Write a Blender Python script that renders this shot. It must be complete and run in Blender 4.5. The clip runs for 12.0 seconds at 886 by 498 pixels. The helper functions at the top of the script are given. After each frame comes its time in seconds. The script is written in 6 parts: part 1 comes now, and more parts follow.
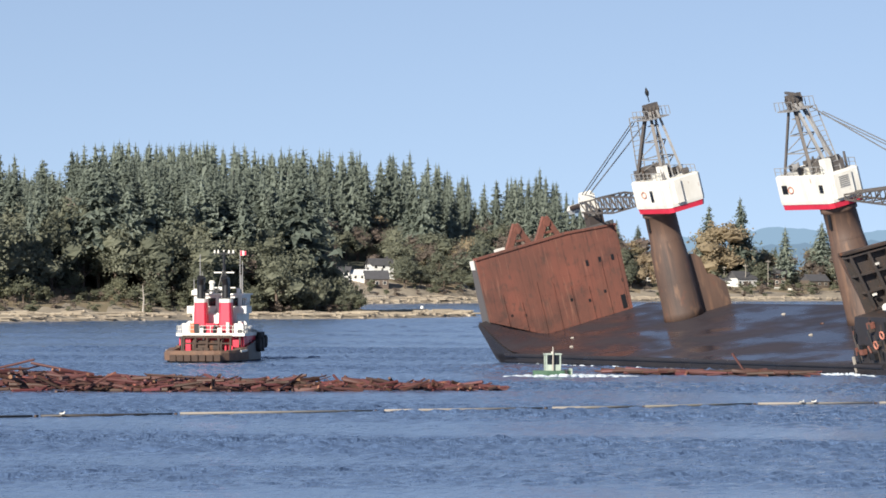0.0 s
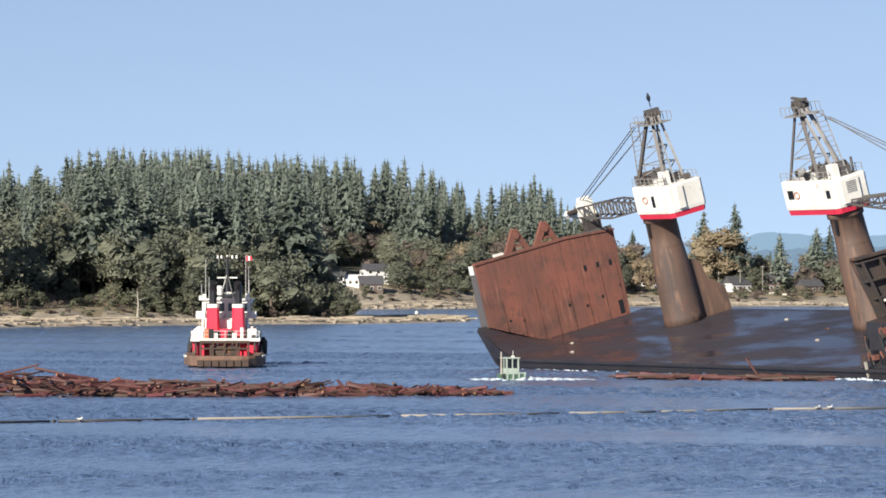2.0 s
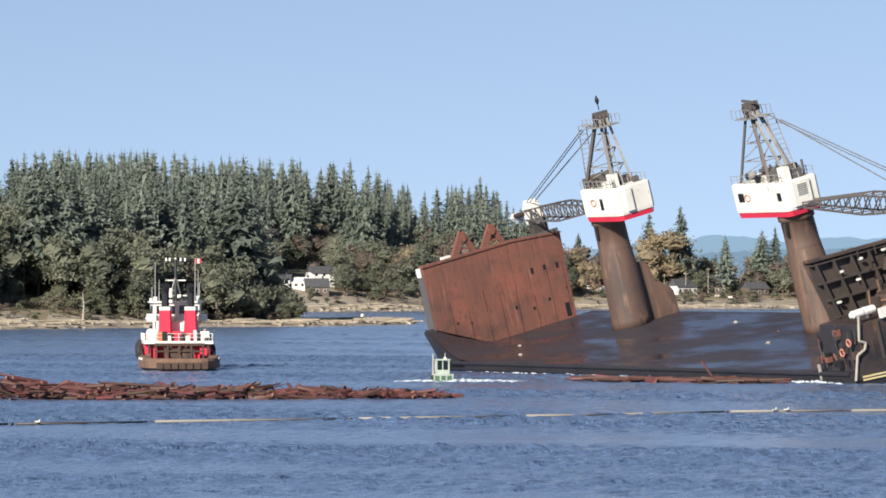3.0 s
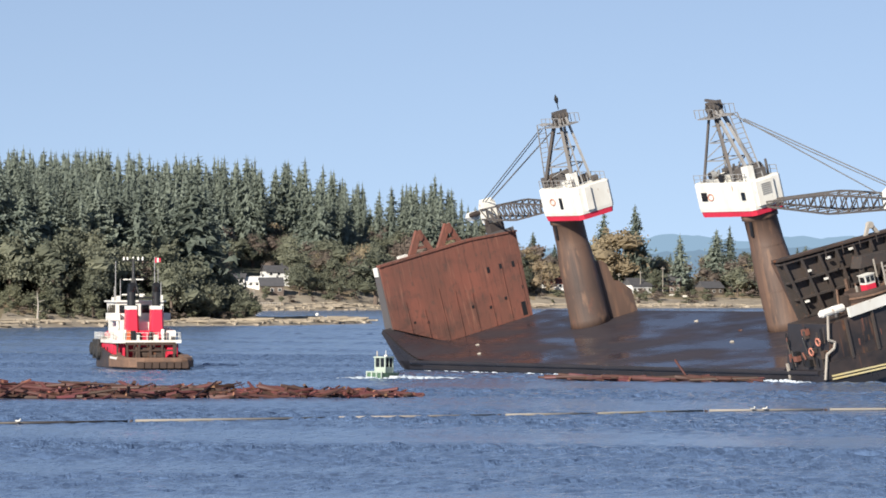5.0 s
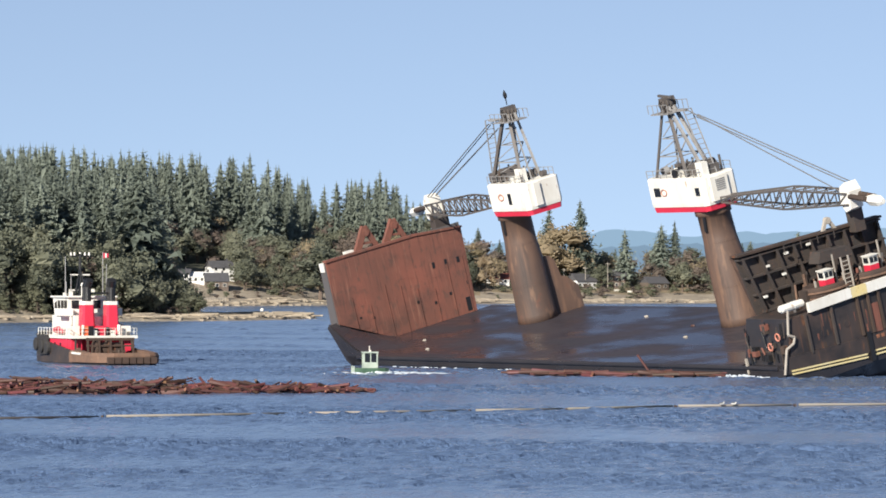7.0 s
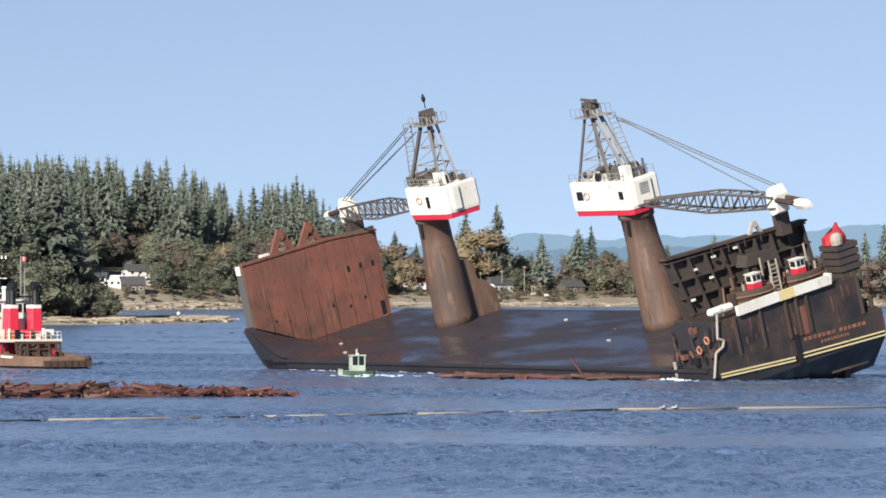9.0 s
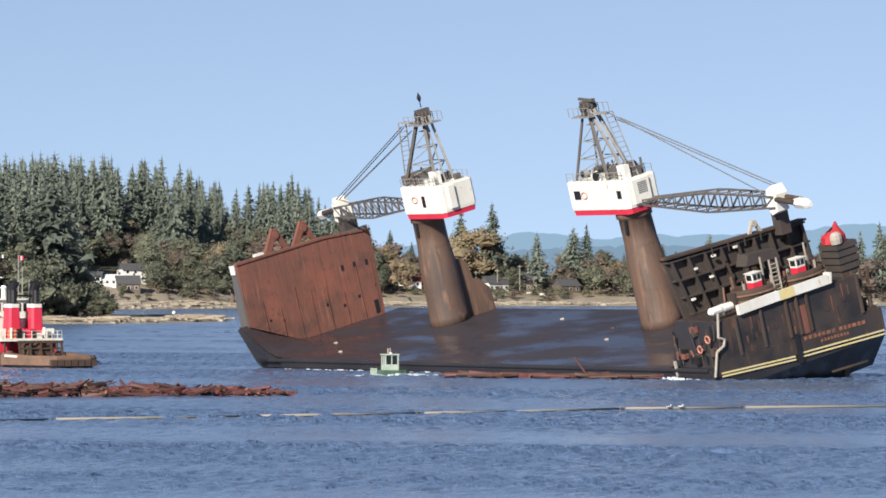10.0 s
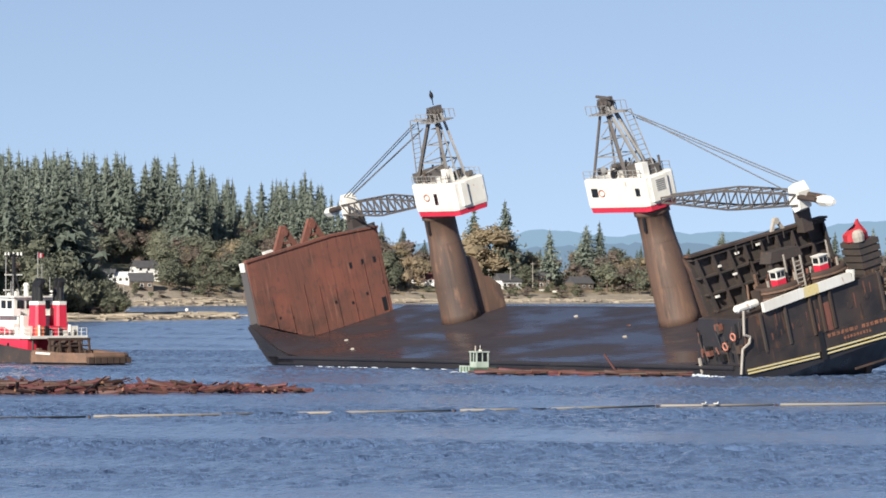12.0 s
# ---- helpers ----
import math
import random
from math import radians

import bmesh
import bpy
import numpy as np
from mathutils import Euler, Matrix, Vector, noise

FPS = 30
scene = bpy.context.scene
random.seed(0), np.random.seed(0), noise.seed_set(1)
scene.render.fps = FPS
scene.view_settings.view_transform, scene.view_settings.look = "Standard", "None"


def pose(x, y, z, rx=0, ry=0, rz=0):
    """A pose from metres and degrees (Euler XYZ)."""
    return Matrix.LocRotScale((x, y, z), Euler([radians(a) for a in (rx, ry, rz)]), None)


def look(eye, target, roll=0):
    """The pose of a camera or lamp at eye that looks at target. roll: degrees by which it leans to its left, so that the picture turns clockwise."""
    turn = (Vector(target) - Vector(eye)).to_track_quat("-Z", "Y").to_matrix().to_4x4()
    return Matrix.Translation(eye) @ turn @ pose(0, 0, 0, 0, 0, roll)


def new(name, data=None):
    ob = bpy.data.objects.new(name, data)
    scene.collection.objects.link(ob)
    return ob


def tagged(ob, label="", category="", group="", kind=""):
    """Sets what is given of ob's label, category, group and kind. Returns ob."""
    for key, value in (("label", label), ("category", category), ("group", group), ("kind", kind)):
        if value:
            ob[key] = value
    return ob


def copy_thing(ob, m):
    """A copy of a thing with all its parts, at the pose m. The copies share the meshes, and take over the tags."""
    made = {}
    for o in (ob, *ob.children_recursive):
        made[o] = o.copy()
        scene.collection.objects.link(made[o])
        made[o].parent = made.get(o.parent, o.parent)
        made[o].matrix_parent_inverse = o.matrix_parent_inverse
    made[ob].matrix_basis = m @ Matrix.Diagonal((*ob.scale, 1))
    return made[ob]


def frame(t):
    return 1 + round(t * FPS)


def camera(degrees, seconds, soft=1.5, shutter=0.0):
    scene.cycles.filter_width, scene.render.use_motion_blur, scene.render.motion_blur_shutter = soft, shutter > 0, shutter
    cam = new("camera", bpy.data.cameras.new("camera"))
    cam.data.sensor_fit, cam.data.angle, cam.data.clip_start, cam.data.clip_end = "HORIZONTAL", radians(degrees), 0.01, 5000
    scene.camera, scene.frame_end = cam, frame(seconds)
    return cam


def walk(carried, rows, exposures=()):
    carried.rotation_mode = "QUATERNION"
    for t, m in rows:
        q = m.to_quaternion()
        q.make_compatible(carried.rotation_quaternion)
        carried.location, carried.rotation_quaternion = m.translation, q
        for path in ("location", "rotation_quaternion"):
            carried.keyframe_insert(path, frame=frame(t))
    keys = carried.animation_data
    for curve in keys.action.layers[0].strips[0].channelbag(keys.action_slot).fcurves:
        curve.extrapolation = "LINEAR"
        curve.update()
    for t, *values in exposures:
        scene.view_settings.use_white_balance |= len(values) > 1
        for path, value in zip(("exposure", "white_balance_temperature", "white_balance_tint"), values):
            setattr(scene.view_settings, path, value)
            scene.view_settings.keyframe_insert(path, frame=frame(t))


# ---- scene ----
# ---------------------------------------------------------------- camera
cam = camera(10.704, 12.0, soft=1.7)
EYE_Z = 11.5
PAN = (  # seconds, degrees to the right, degrees upwards
    (0.0, -3.002, 0.337), (0.5, -3.086, 0.386), (1.0, -2.835, 0.379), (1.5, -2.877, 0.390), (2.0, -2.936, 0.400),
    (2.5, -2.573, 0.400), (2.7, -2.279, 0.432), (4.3, -2.328, 0.390), (4.5, -2.475, 0.358), (5.0, -1.731, 0.421),
    (5.5, -1.208, 0.400), (5.7, -2.014, 0.400), (5.8, -3.266, 0.285), (6.0, -3.663, 0.245), (6.1, -3.652, 0.250),
    (6.5, -2.300, 0.313), (7.0, -1.065, 0.365), (7.5, -0.323, 0.407), (9.5, -0.030, 0.407), (10.0, 0.001, 0.397),
    (10.5, 0.001, 0.397), (11.0, -0.010, 0.397), (11.5, -0.051, 0.397), (12.0, -0.156, 0.365))
walk(cam, [(t, pose(0, 0, EYE_Z, 90 + up, 0, -right)) for t, right, up in PAN], [(0.0, 0.68), (12.0, 0.64)])

# ---------------------------------------------------------------- light
SUN_AZ, SUN_EL = radians(207), radians(25)   # compass angle from +y towards +x, height
world = bpy.data.worlds.new("daylight")
scene.world = world
world.use_nodes = True
wn = world.node_tree.nodes
sky = wn.new("ShaderNodeTexSky")
sky.sky_type, sky.sun_disc = "NISHITA", False
sky.sun_elevation, sky.sun_rotation = SUN_EL, SUN_AZ
sky.air_density, sky.dust_density, sky.ozone_density, sky.altitude = 0.7, 0.0, 2.0, 0
sky_at = wn.new("ShaderNodeTexCoord")         # the bright rim of the sky lies below the skyline
lift = wn.new("ShaderNodeMapping")
lift.inputs["Location"].default_value = (0, 0, 0.13)
world.node_tree.links.new(sky_at.outputs["Generated"], lift.inputs["Vector"])
world.node_tree.links.new(lift.outputs[0], sky.inputs["Vector"])
tint = wn.new("ShaderNodeMix")                # a clear, cool autumn sky
tint.data_type, tint.blend_type = "RGBA", "MULTIPLY"
tint.inputs["Factor"].default_value = 1.0
tint.inputs[7].default_value = (1.02, 0.85, 0.755, 1)
world.node_tree.links.new(sky.outputs[0], tint.inputs[6])
world.node_tree.links.new(tint.outputs[2], wn["Background"].inputs["Color"])
wn["Background"].inputs["Strength"].default_value = 0.104
sun_data = bpy.data.lights.new("sun", "SUN")
sun_data.energy, sun_data.angle, sun_data.color = 4.8, radians(0.6), (1.0, 0.93, 0.82)
sun = new("sun", sun_data)
sun_way = Vector((math.sin(SUN_AZ) * math.cos(SUN_EL), math.cos(SUN_AZ) * math.cos(SUN_EL), math.sin(SUN_EL)))
sun.matrix_basis = look(sun_way * 300, (0, 0, 0))


# ---------------------------------------------------------------- materials
def material(name, base, rough=0.6, metal=0.0, second=None, spots=None, scale=1.0, stretch=(1, 1, 1), amount=0.5,
             bump=0.0, bump_scale=None, vary=0.0, spot_level=0.62, spot_scale=None, coord="Object", leafy=0.0):
    """Base colour mixed with a second one by coarse noise, spots of a third by finer noise, and a bump."""
    m = bpy.data.materials.new(name)
    m.use_nodes = True
    n, l = m.node_tree.nodes, m.node_tree.links
    p = n["Principled BSDF"]
    p.inputs["Roughness"].default_value, p.inputs["Metallic"].default_value = rough, metal
    tex = n.new("ShaderNodeTexCoord")
    mp = n.new("ShaderNodeMapping")
    mp.inputs["Scale"].default_value = stretch
    l.new(tex.outputs[coord], mp.inputs["Vector"])

    def grain(s, detail=6.0):
        t = n.new("ShaderNodeTexNoise")
        t.inputs["Scale"].default_value, t.inputs["Detail"].default_value = s, detail
        l.new(mp.outputs[0], t.inputs["Vector"])
        return t.outputs["Fac"]

    def ramp(fac, a, b):
        r = n.new("ShaderNodeMapRange")
        r.inputs["From Min"].default_value, r.inputs["From Max"].default_value = a, b
        l.new(fac, r.inputs["Value"])
        return r.outputs[0]

    def mixed(fac, a, b):
        x = n.new("ShaderNodeMix")
        x.data_type = "RGBA"
        if isinstance(fac, float):
            x.inputs["Factor"].default_value = fac
        else:
            l.new(fac, x.inputs["Factor"])
        for k, v in ((6, a), (7, b)):
            if isinstance(v, tuple):
                x.inputs[k].default_value = (*v, 1)
            else:
                l.new(v, x.inputs[k])
        return x.outputs[2]

    colour = mixed(ramp(grain(scale), 0.5 - amount / 2, 0.5 + amount / 2), base, second or tuple(c * 0.8 for c in base))
    if spots:
        colour = mixed(ramp(grain(spot_scale or scale * 5), spot_level, spot_level + 0.1), colour, spots)
    if vary:
        info = n.new("ShaderNodeObjectInfo")
        hsv = n.new("ShaderNodeHueSaturation")
        l.new(ramp_out(n, l, info.outputs["Random"], 1 - vary, 1 + vary), hsv.inputs["Value"])
        l.new(ramp_out(n, l, info.outputs["Random"], 0.5 + vary * 0.06, 0.5 - vary * 0.06), hsv.inputs["Hue"])
        l.new(colour, hsv.inputs["Color"])
        colour = hsv.outputs[0]
    l.new(colour, p.inputs["Base Color"])
    if leafy:
        t = n.new("ShaderNodeBsdfTranslucent")
        x = n.new("ShaderNodeMixShader")
        x.inputs["Fac"].default_value = leafy
        l.new(colour, t.inputs["Color"])
        l.new(p.outputs[0], x.inputs[1])
        l.new(t.outputs[0], x.inputs[2])
        l.new(x.outputs[0], n["Material Output"].inputs["Surface"])
    if bump:
        b = n.new("ShaderNodeBump")
        b.inputs["Strength"].default_value, b.inputs["Distance"].default_value = 1.0, bump
        l.new(grain(bump_scale or scale * 6), b.inputs["Height"])
        l.new(b.outputs[0], p.inputs["Normal"])
    return m


def ramp_out(n, l, fac, lo, hi):
    r = n.new("ShaderNodeMapRange")
    r.inputs["To Min"].default_value, r.inputs["To Max"].default_value = lo, hi
    l.new(fac, r.inputs["Value"])
    return r.outputs[0]


RUST = material("rusted_plate", (0.225, 0.080, 0.056), 0.8, second=(0.15, 0.064, 0.047), spots=(0.13, 0.062, 0.047), scale=0.22,
                stretch=(1, 1, 0.7), amount=0.35, bump=0.03, bump_scale=2.0, spot_level=0.56, spot_scale=1.1)
RUST_DARK = material("dark_rusted_steel", (0.085, 0.055, 0.04), 0.75, second=(0.028, 0.022, 0.02), spots=(0.14, 0.06, 0.03), scale=0.3,
                     stretch=(1, 1, 0.3), amount=0.4, bump=0.02, spot_level=0.6, spot_scale=0.7)
PEDESTAL = material("weathered_steel", (0.150, 0.090, 0.064), 0.6, second=(0.080, 0.055, 0.046), spots=(0.175, 0.105, 0.072), scale=0.3,
                    stretch=(1, 1, 0.3), amount=0.4, bump=0.015, spot_level=0.58, spot_scale=1.1)
WET = material("wet_black_deck", (0.030, 0.027, 0.034), 0.34, second=(0.040, 0.032, 0.038), spots=(0.052, 0.036, 0.036), scale=0.12,
               stretch=(0.35, 1, 1), amount=0.35, bump=0.02, bump_scale=0.9, spot_level=0.62, spot_scale=0.4)
HULL = material("black_hull_paint", (0.022, 0.021, 0.025), 0.38, second=(0.034, 0.03, 0.032), spots=(0.06, 0.03, 0.02), scale=0.2,
                amount=0.4, bump=0.02, spot_level=0.66)
TRANSOM = material("black_stern_paint", (0.038, 0.034, 0.034), 0.5, second=(0.066, 0.045, 0.037), spots=(0.15, 0.07, 0.038), scale=0.25,
                   stretch=(1, 1, 0.4), amount=0.4, bump=0.02, spot_level=0.62, spot_scale=0.8)
FRAMES = material("black_framing", (0.046, 0.041, 0.039), 0.6, second=(0.07, 0.054, 0.046), spots=(0.13, 0.07, 0.045), scale=0.5, amount=0.4,
                  spot_level=0.62, bump=0.01)
GREY = material("grey_paint", (0.10, 0.098, 0.098), 0.6, second=(0.11, 0.10, 0.10), spots=(0.12, 0.07, 0.05), scale=0.3, bump=0.01)
WHITE = material("white_paint", (0.80, 0.79, 0.74), 0.45, second=(0.66, 0.63, 0.56), spots=(0.40, 0.28, 0.19), scale=0.5, amount=0.4,
                 stretch=(1, 1, 0.5), spot_level=0.66, spot_scale=1.3, bump=0.004)
BOOM_STEEL = material("dark_lattice_steel", (0.085, 0.08, 0.08), 0.5, second=(0.12, 0.10, 0.085), scale=0.6, bump=0.005)
MAST_STEEL = material("grey_mast_steel", (0.34, 0.34, 0.34), 0.5, second=(0.2, 0.19, 0.18), spots=(0.15, 0.08, 0.05), scale=0.5, bump=0.005)
BLACK = material("black_enamel", (0.012, 0.012, 0.014), 0.4, second=(0.02, 0.019, 0.019), scale=0.7)
RUBBER = material("black_rubber", (0.02, 0.02, 0.022), 0.8, second=(0.04, 0.037, 0.035), scale=0.9, bump=0.02)
RED = material("red_paint", (0.66, 0.035, 0.075), 0.4, second=(0.58, 0.03, 0.06), spots=(0.30, 0.04, 0.03), scale=0.5, spot_level=0.7, bump=0.003)
TUG_HULL = material("scuffed_hull_paint", (0.03, 0.028, 0.03), 0.55, second=(0.07, 0.05, 0.04), spots=(0.15, 0.08, 0.05), scale=0.35, amount=0.4, bump=0.02)
TIMBER = material("worn_brown_fender", (0.20, 0.115, 0.075), 0.8, second=(0.12, 0.075, 0.055), spots=(0.27, 0.18, 0.125), scale=0.8, amount=0.4, bump=0.03)
YELLOW = material("yellow_paint", (0.70, 0.56, 0.24), 0.5, second=(0.62, 0.56, 0.36), spots=(0.25, 0.14, 0.05), scale=0.6, spot_level=0.62)
ORANGE = material("orange_plastic", (0.75, 0.16, 0.06), 0.5, second=(0.6, 0.12, 0.05), scale=1.0)
GREEN = material("green_boat_paint", (0.085, 0.165, 0.10), 0.5, second=(0.05, 0.10, 0.065), spots=(0.2, 0.2, 0.17), scale=0.8, spot_level=0.66)
PALE_GREEN = material("pale_green_paint", (0.46, 0.52, 0.45), 0.5, second=(0.28, 0.34, 0.29), scale=0.9)
GLASS = material("dark_window_glass", (0.012, 0.014, 0.018), 0.06, second=(0.02, 0.022, 0.026), scale=0.5)
CABLE = material("wire_rope", (0.12, 0.12, 0.125), 0.6, second=(0.17, 0.165, 0.16), scale=3.0)
TARP = material("red_tarpaulin", (0.45, 0.03, 0.04), 0.7, second=(0.32, 0.02, 0.03), scale=0.6, bump=0.03)
BARK = material("wet_red_bark", (0.115, 0.038, 0.028), 0.6, second=(0.045, 0.027, 0.023), spots=(0.22, 0.09, 0.055), scale=0.5, stretch=(0.25, 1, 1),
                amount=0.5, bump=0.05, bump_scale=2.5, vary=0.45, spot_level=0.6)
CUT = material("fresh_log_end", (0.30, 0.145, 0.085), 0.8, second=(0.20, 0.095, 0.055), scale=2.0, vary=0.3)
PEELED = material("peeled_boom_log", (0.31, 0.28, 0.24), 0.8, second=(0.18, 0.16, 0.135), scale=0.5, stretch=(0.2, 1, 1), bump=0.02, vary=0.2)
FOAM = material("white_water_foam", (0.62, 0.66, 0.70), 0.7, second=(0.40, 0.47, 0.55), scale=1.4, amount=0.3, bump=0.05)
ROCK = material("shore_rock", (0.36, 0.305, 0.23), 0.9, second=(0.24, 0.20, 0.155), spots=(0.46, 0.40, 0.31), scale=0.12, amount=0.3, bump=0.25, bump_scale=0.5, spot_level=0.6)
GRASS = material("dry_grass_bank", (0.27, 0.205, 0.13), 0.95, second=(0.20, 0.165, 0.10), spots=(0.28, 0.21, 0.14), scale=0.06, amount=0.3, bump=0.3, bump_scale=0.4)
FOREST = material("forest_floor", (0.09, 0.085, 0.05), 0.95, second=(0.07, 0.075, 0.045), scale=0.05, bump=0.3, bump_scale=0.3)
TRUNK = material("grey_brown_bark", (0.15, 0.115, 0.09), 0.9, second=(0.09, 0.07, 0.055), scale=0.8, bump=0.03, vary=0.2)
SNAG = material("bleached_dead_wood", (0.42, 0.38, 0.33), 0.9, second=(0.3, 0.27, 0.23), scale=0.8)
# foliage paler and cooler than life: some distance haze is in the colour
FIR = material("fir_needles", (0.190, 0.222, 0.178), 0.75, second=(0.150, 0.180, 0.150), spots=(0.24, 0.255, 0.19), scale=5.0, amount=0.4, vary=0.25, spot_scale=28.0, leafy=0.25)
OLIVE = material("olive_green_leaves", (0.215, 0.222, 0.155), 0.75, second=(0.170, 0.185, 0.135), spots=(0.25, 0.245, 0.175), scale=5.0, amount=0.4, vary=0.22, spot_scale=24.0, leafy=0.4)
AUTUMN = material("autumn_yellow_leaves", (0.38, 0.31, 0.20), 0.8, second=(0.28, 0.225, 0.145), scale=6.0, vary=0.15, leafy=0.4)
RUSSET = material("russet_leaves", (0.22, 0.175, 0.145), 0.8, second=(0.17, 0.14, 0.115), scale=6.0, vary=0.25, leafy=0.4)
SHRUB = material("shrub_green_leaves", (0.19, 0.195, 0.13), 0.8, second=(0.145, 0.155, 0.10), scale=6.0, vary=0.25, leafy=0.4)
ROOF_GREY = material("grey_shingles", (0.085, 0.083, 0.09), 0.9, second=(0.06, 0.06, 0.065), scale=0.6, bump=0.02)
ROOF_RED = material("red_brown_roof", (0.22, 0.07, 0.05), 0.85, second=(0.16, 0.055, 0.04), scale=0.6, bump=0.02)
SIDING = material("pale_siding", (0.78, 0.78, 0.76), 0.7, second=(0.66, 0.66, 0.64), scale=0.4, vary=0.12)
SIDING_DARK = material("brown_siding", (0.16, 0.12, 0.095), 0.8, second=(0.11, 0.085, 0.07), scale=0.4, vary=0.2)

ORANGE_WORN = material("worn_orange_letters", (0.36, 0.14, 0.07), 0.7, second=(0.20, 0.09, 0.055), spots=(0.05, 0.04, 0.035), scale=1.2, spot_level=0.52)
TIMBER_DARK = material("dark_rubbing_band", (0.07, 0.042, 0.03), 0.85, second=(0.045, 0.03, 0.025), spots=(0.11, 0.07, 0.05), scale=0.8, bump=0.02)
WET_LOG = material("dark_wet_log", (0.035, 0.03, 0.028), 0.5, second=(0.06, 0.05, 0.042), scale=0.6, bump=0.02)
FADED = material("faded_orange", (0.55, 0.20, 0.13), 0.6, second=(0.45, 0.2, 0.15), scale=1.0)


def wet_gloss(m, lo, hi, stretch):
    """Patches of standing water: the gloss varies along the run-off."""
    n, l = m.node_tree.nodes, m.node_tree.links
    tex, mp, t, r = n.new("ShaderNodeTexCoord"), n.new("ShaderNodeMapping"), n.new("ShaderNodeTexNoise"), n.new("ShaderNodeMapRange")
    mp.inputs["Scale"].default_value = stretch
    t.inputs["Scale"].default_value, t.inputs["Detail"].default_value = 1.0, 5.0
    for key, value in (("From Min", 0.42), ("From Max", 0.60), ("To Min", hi), ("To Max", lo)):
        r.inputs[key].default_value = value
    l.new(tex.outputs["Object"], mp.inputs["Vector"])
    l.new(mp.outputs[0], t.inputs["Vector"])
    l.new(t.outputs["Fac"], r.inputs["Value"])
    l.new(r.outputs[0], n["Principled BSDF"].inputs["Roughness"])


def streaks(m, colour, stretch, lo, hi, most=0.8):
    """Runs of another colour down a plate."""
    n, l = m.node_tree.nodes, m.node_tree.links
    p = n["Principled BSDF"]
    tex, mp, t, r, x = n.new("ShaderNodeTexCoord"), n.new("ShaderNodeMapping"), n.new("ShaderNodeTexNoise"), n.new("ShaderNodeMapRange"), n.new("ShaderNodeMix")
    mp.inputs["Scale"].default_value = stretch
    t.inputs["Scale"].default_value, t.inputs["Detail"].default_value, t.inputs["Roughness"].default_value = 1.0, 7.0, 0.62
    for key, value in (("From Min", lo), ("From Max", hi), ("To Min", 0.0), ("To Max", most)):
        r.inputs[key].default_value = value
    x.data_type = "RGBA"
    x.inputs[7].default_value = (*colour, 1)
    l.new(tex.outputs["Object"], mp.inputs["Vector"])
    l.new(mp.outputs[0], t.inputs["Vector"])
    l.new(t.outputs["Fac"], r.inputs["Value"])
    l.new(r.outputs[0], x.inputs["Factor"])
    l.new(p.inputs["Base Color"].links[0].from_socket, x.inputs[6])
    l.new(x.outputs[2], p.inputs["Base Color"])


streaks(RUST, (0.060, 0.040, 0.035), (0.5, 0.16, 0.22), 0.52, 0.72, 0.75)      # smoky patches
streaks(RUST, (0.33, 0.155, 0.105), (2.0, 1.9, 0.16), 0.58, 0.72, 0.6)         # pale runs
streaks(RUST, (0.080, 0.042, 0.035), (2.0, 2.6, 0.20), 0.56, 0.70, 0.8)        # dark runs
streaks(PEDESTAL, (0.24, 0.135, 0.085), (0.9, 0.9, 0.06), 0.56, 0.74, 0.7)
streaks(PEDESTAL, (0.045, 0.036, 0.034), (1.4, 1.4, 0.08), 0.56, 0.72, 0.8)
streaks(PEDESTAL, (0.20, 0.075, 0.045), (0.35, 0.35, 0.25), 0.60, 0.72, 0.6)
streaks(TRANSOM, (0.020, 0.019, 0.021), (0.3, 0.22, 0.3), 0.46, 0.62, 0.8)
streaks(TRANSOM, (0.17, 0.080, 0.045), (1.2, 1.5, 0.14), 0.60, 0.74, 0.75)
streaks(FRAMES, (0.13, 0.062, 0.040), (0.9, 0.9, 0.3), 0.58, 0.72, 0.7)
streaks(WHITE, (0.46, 0.33, 0.22), (1.6, 1.6, 0.12), 0.62, 0.78, 0.6)
wet_gloss(WET, 0.14, 0.60, (0.07, 0.16, 1))
wet_gloss(HULL, 0.25, 0.5, (0.1, 0.3, 0.3))


def island_tint(src, name):
    """The same foliage for joined trees: its tone varies by loose piece."""
    m = src.copy()
    m.name = name
    n, l = m.node_tree.nodes, m.node_tree.links
    info = next(k for k in n if k.bl_idname == "ShaderNodeObjectInfo")
    geo = n.new("ShaderNodeNewGeometry")
    for link in list(info.outputs["Random"].links):
        l.new(geo.outputs["Random Per Island"], link.to_socket)
    n.remove(info)
    return m


BARK_PIECES = island_tint(BARK, "wet_red_bark_pieces")
SHRUB_ISLAND = island_tint(SHRUB, "shrub_leaves_far")
RUSSET_ISLAND = island_tint(RUSSET, "russet_leaves_far")
FIR_ISLAND = island_tint(FIR, "fir_needles_far")


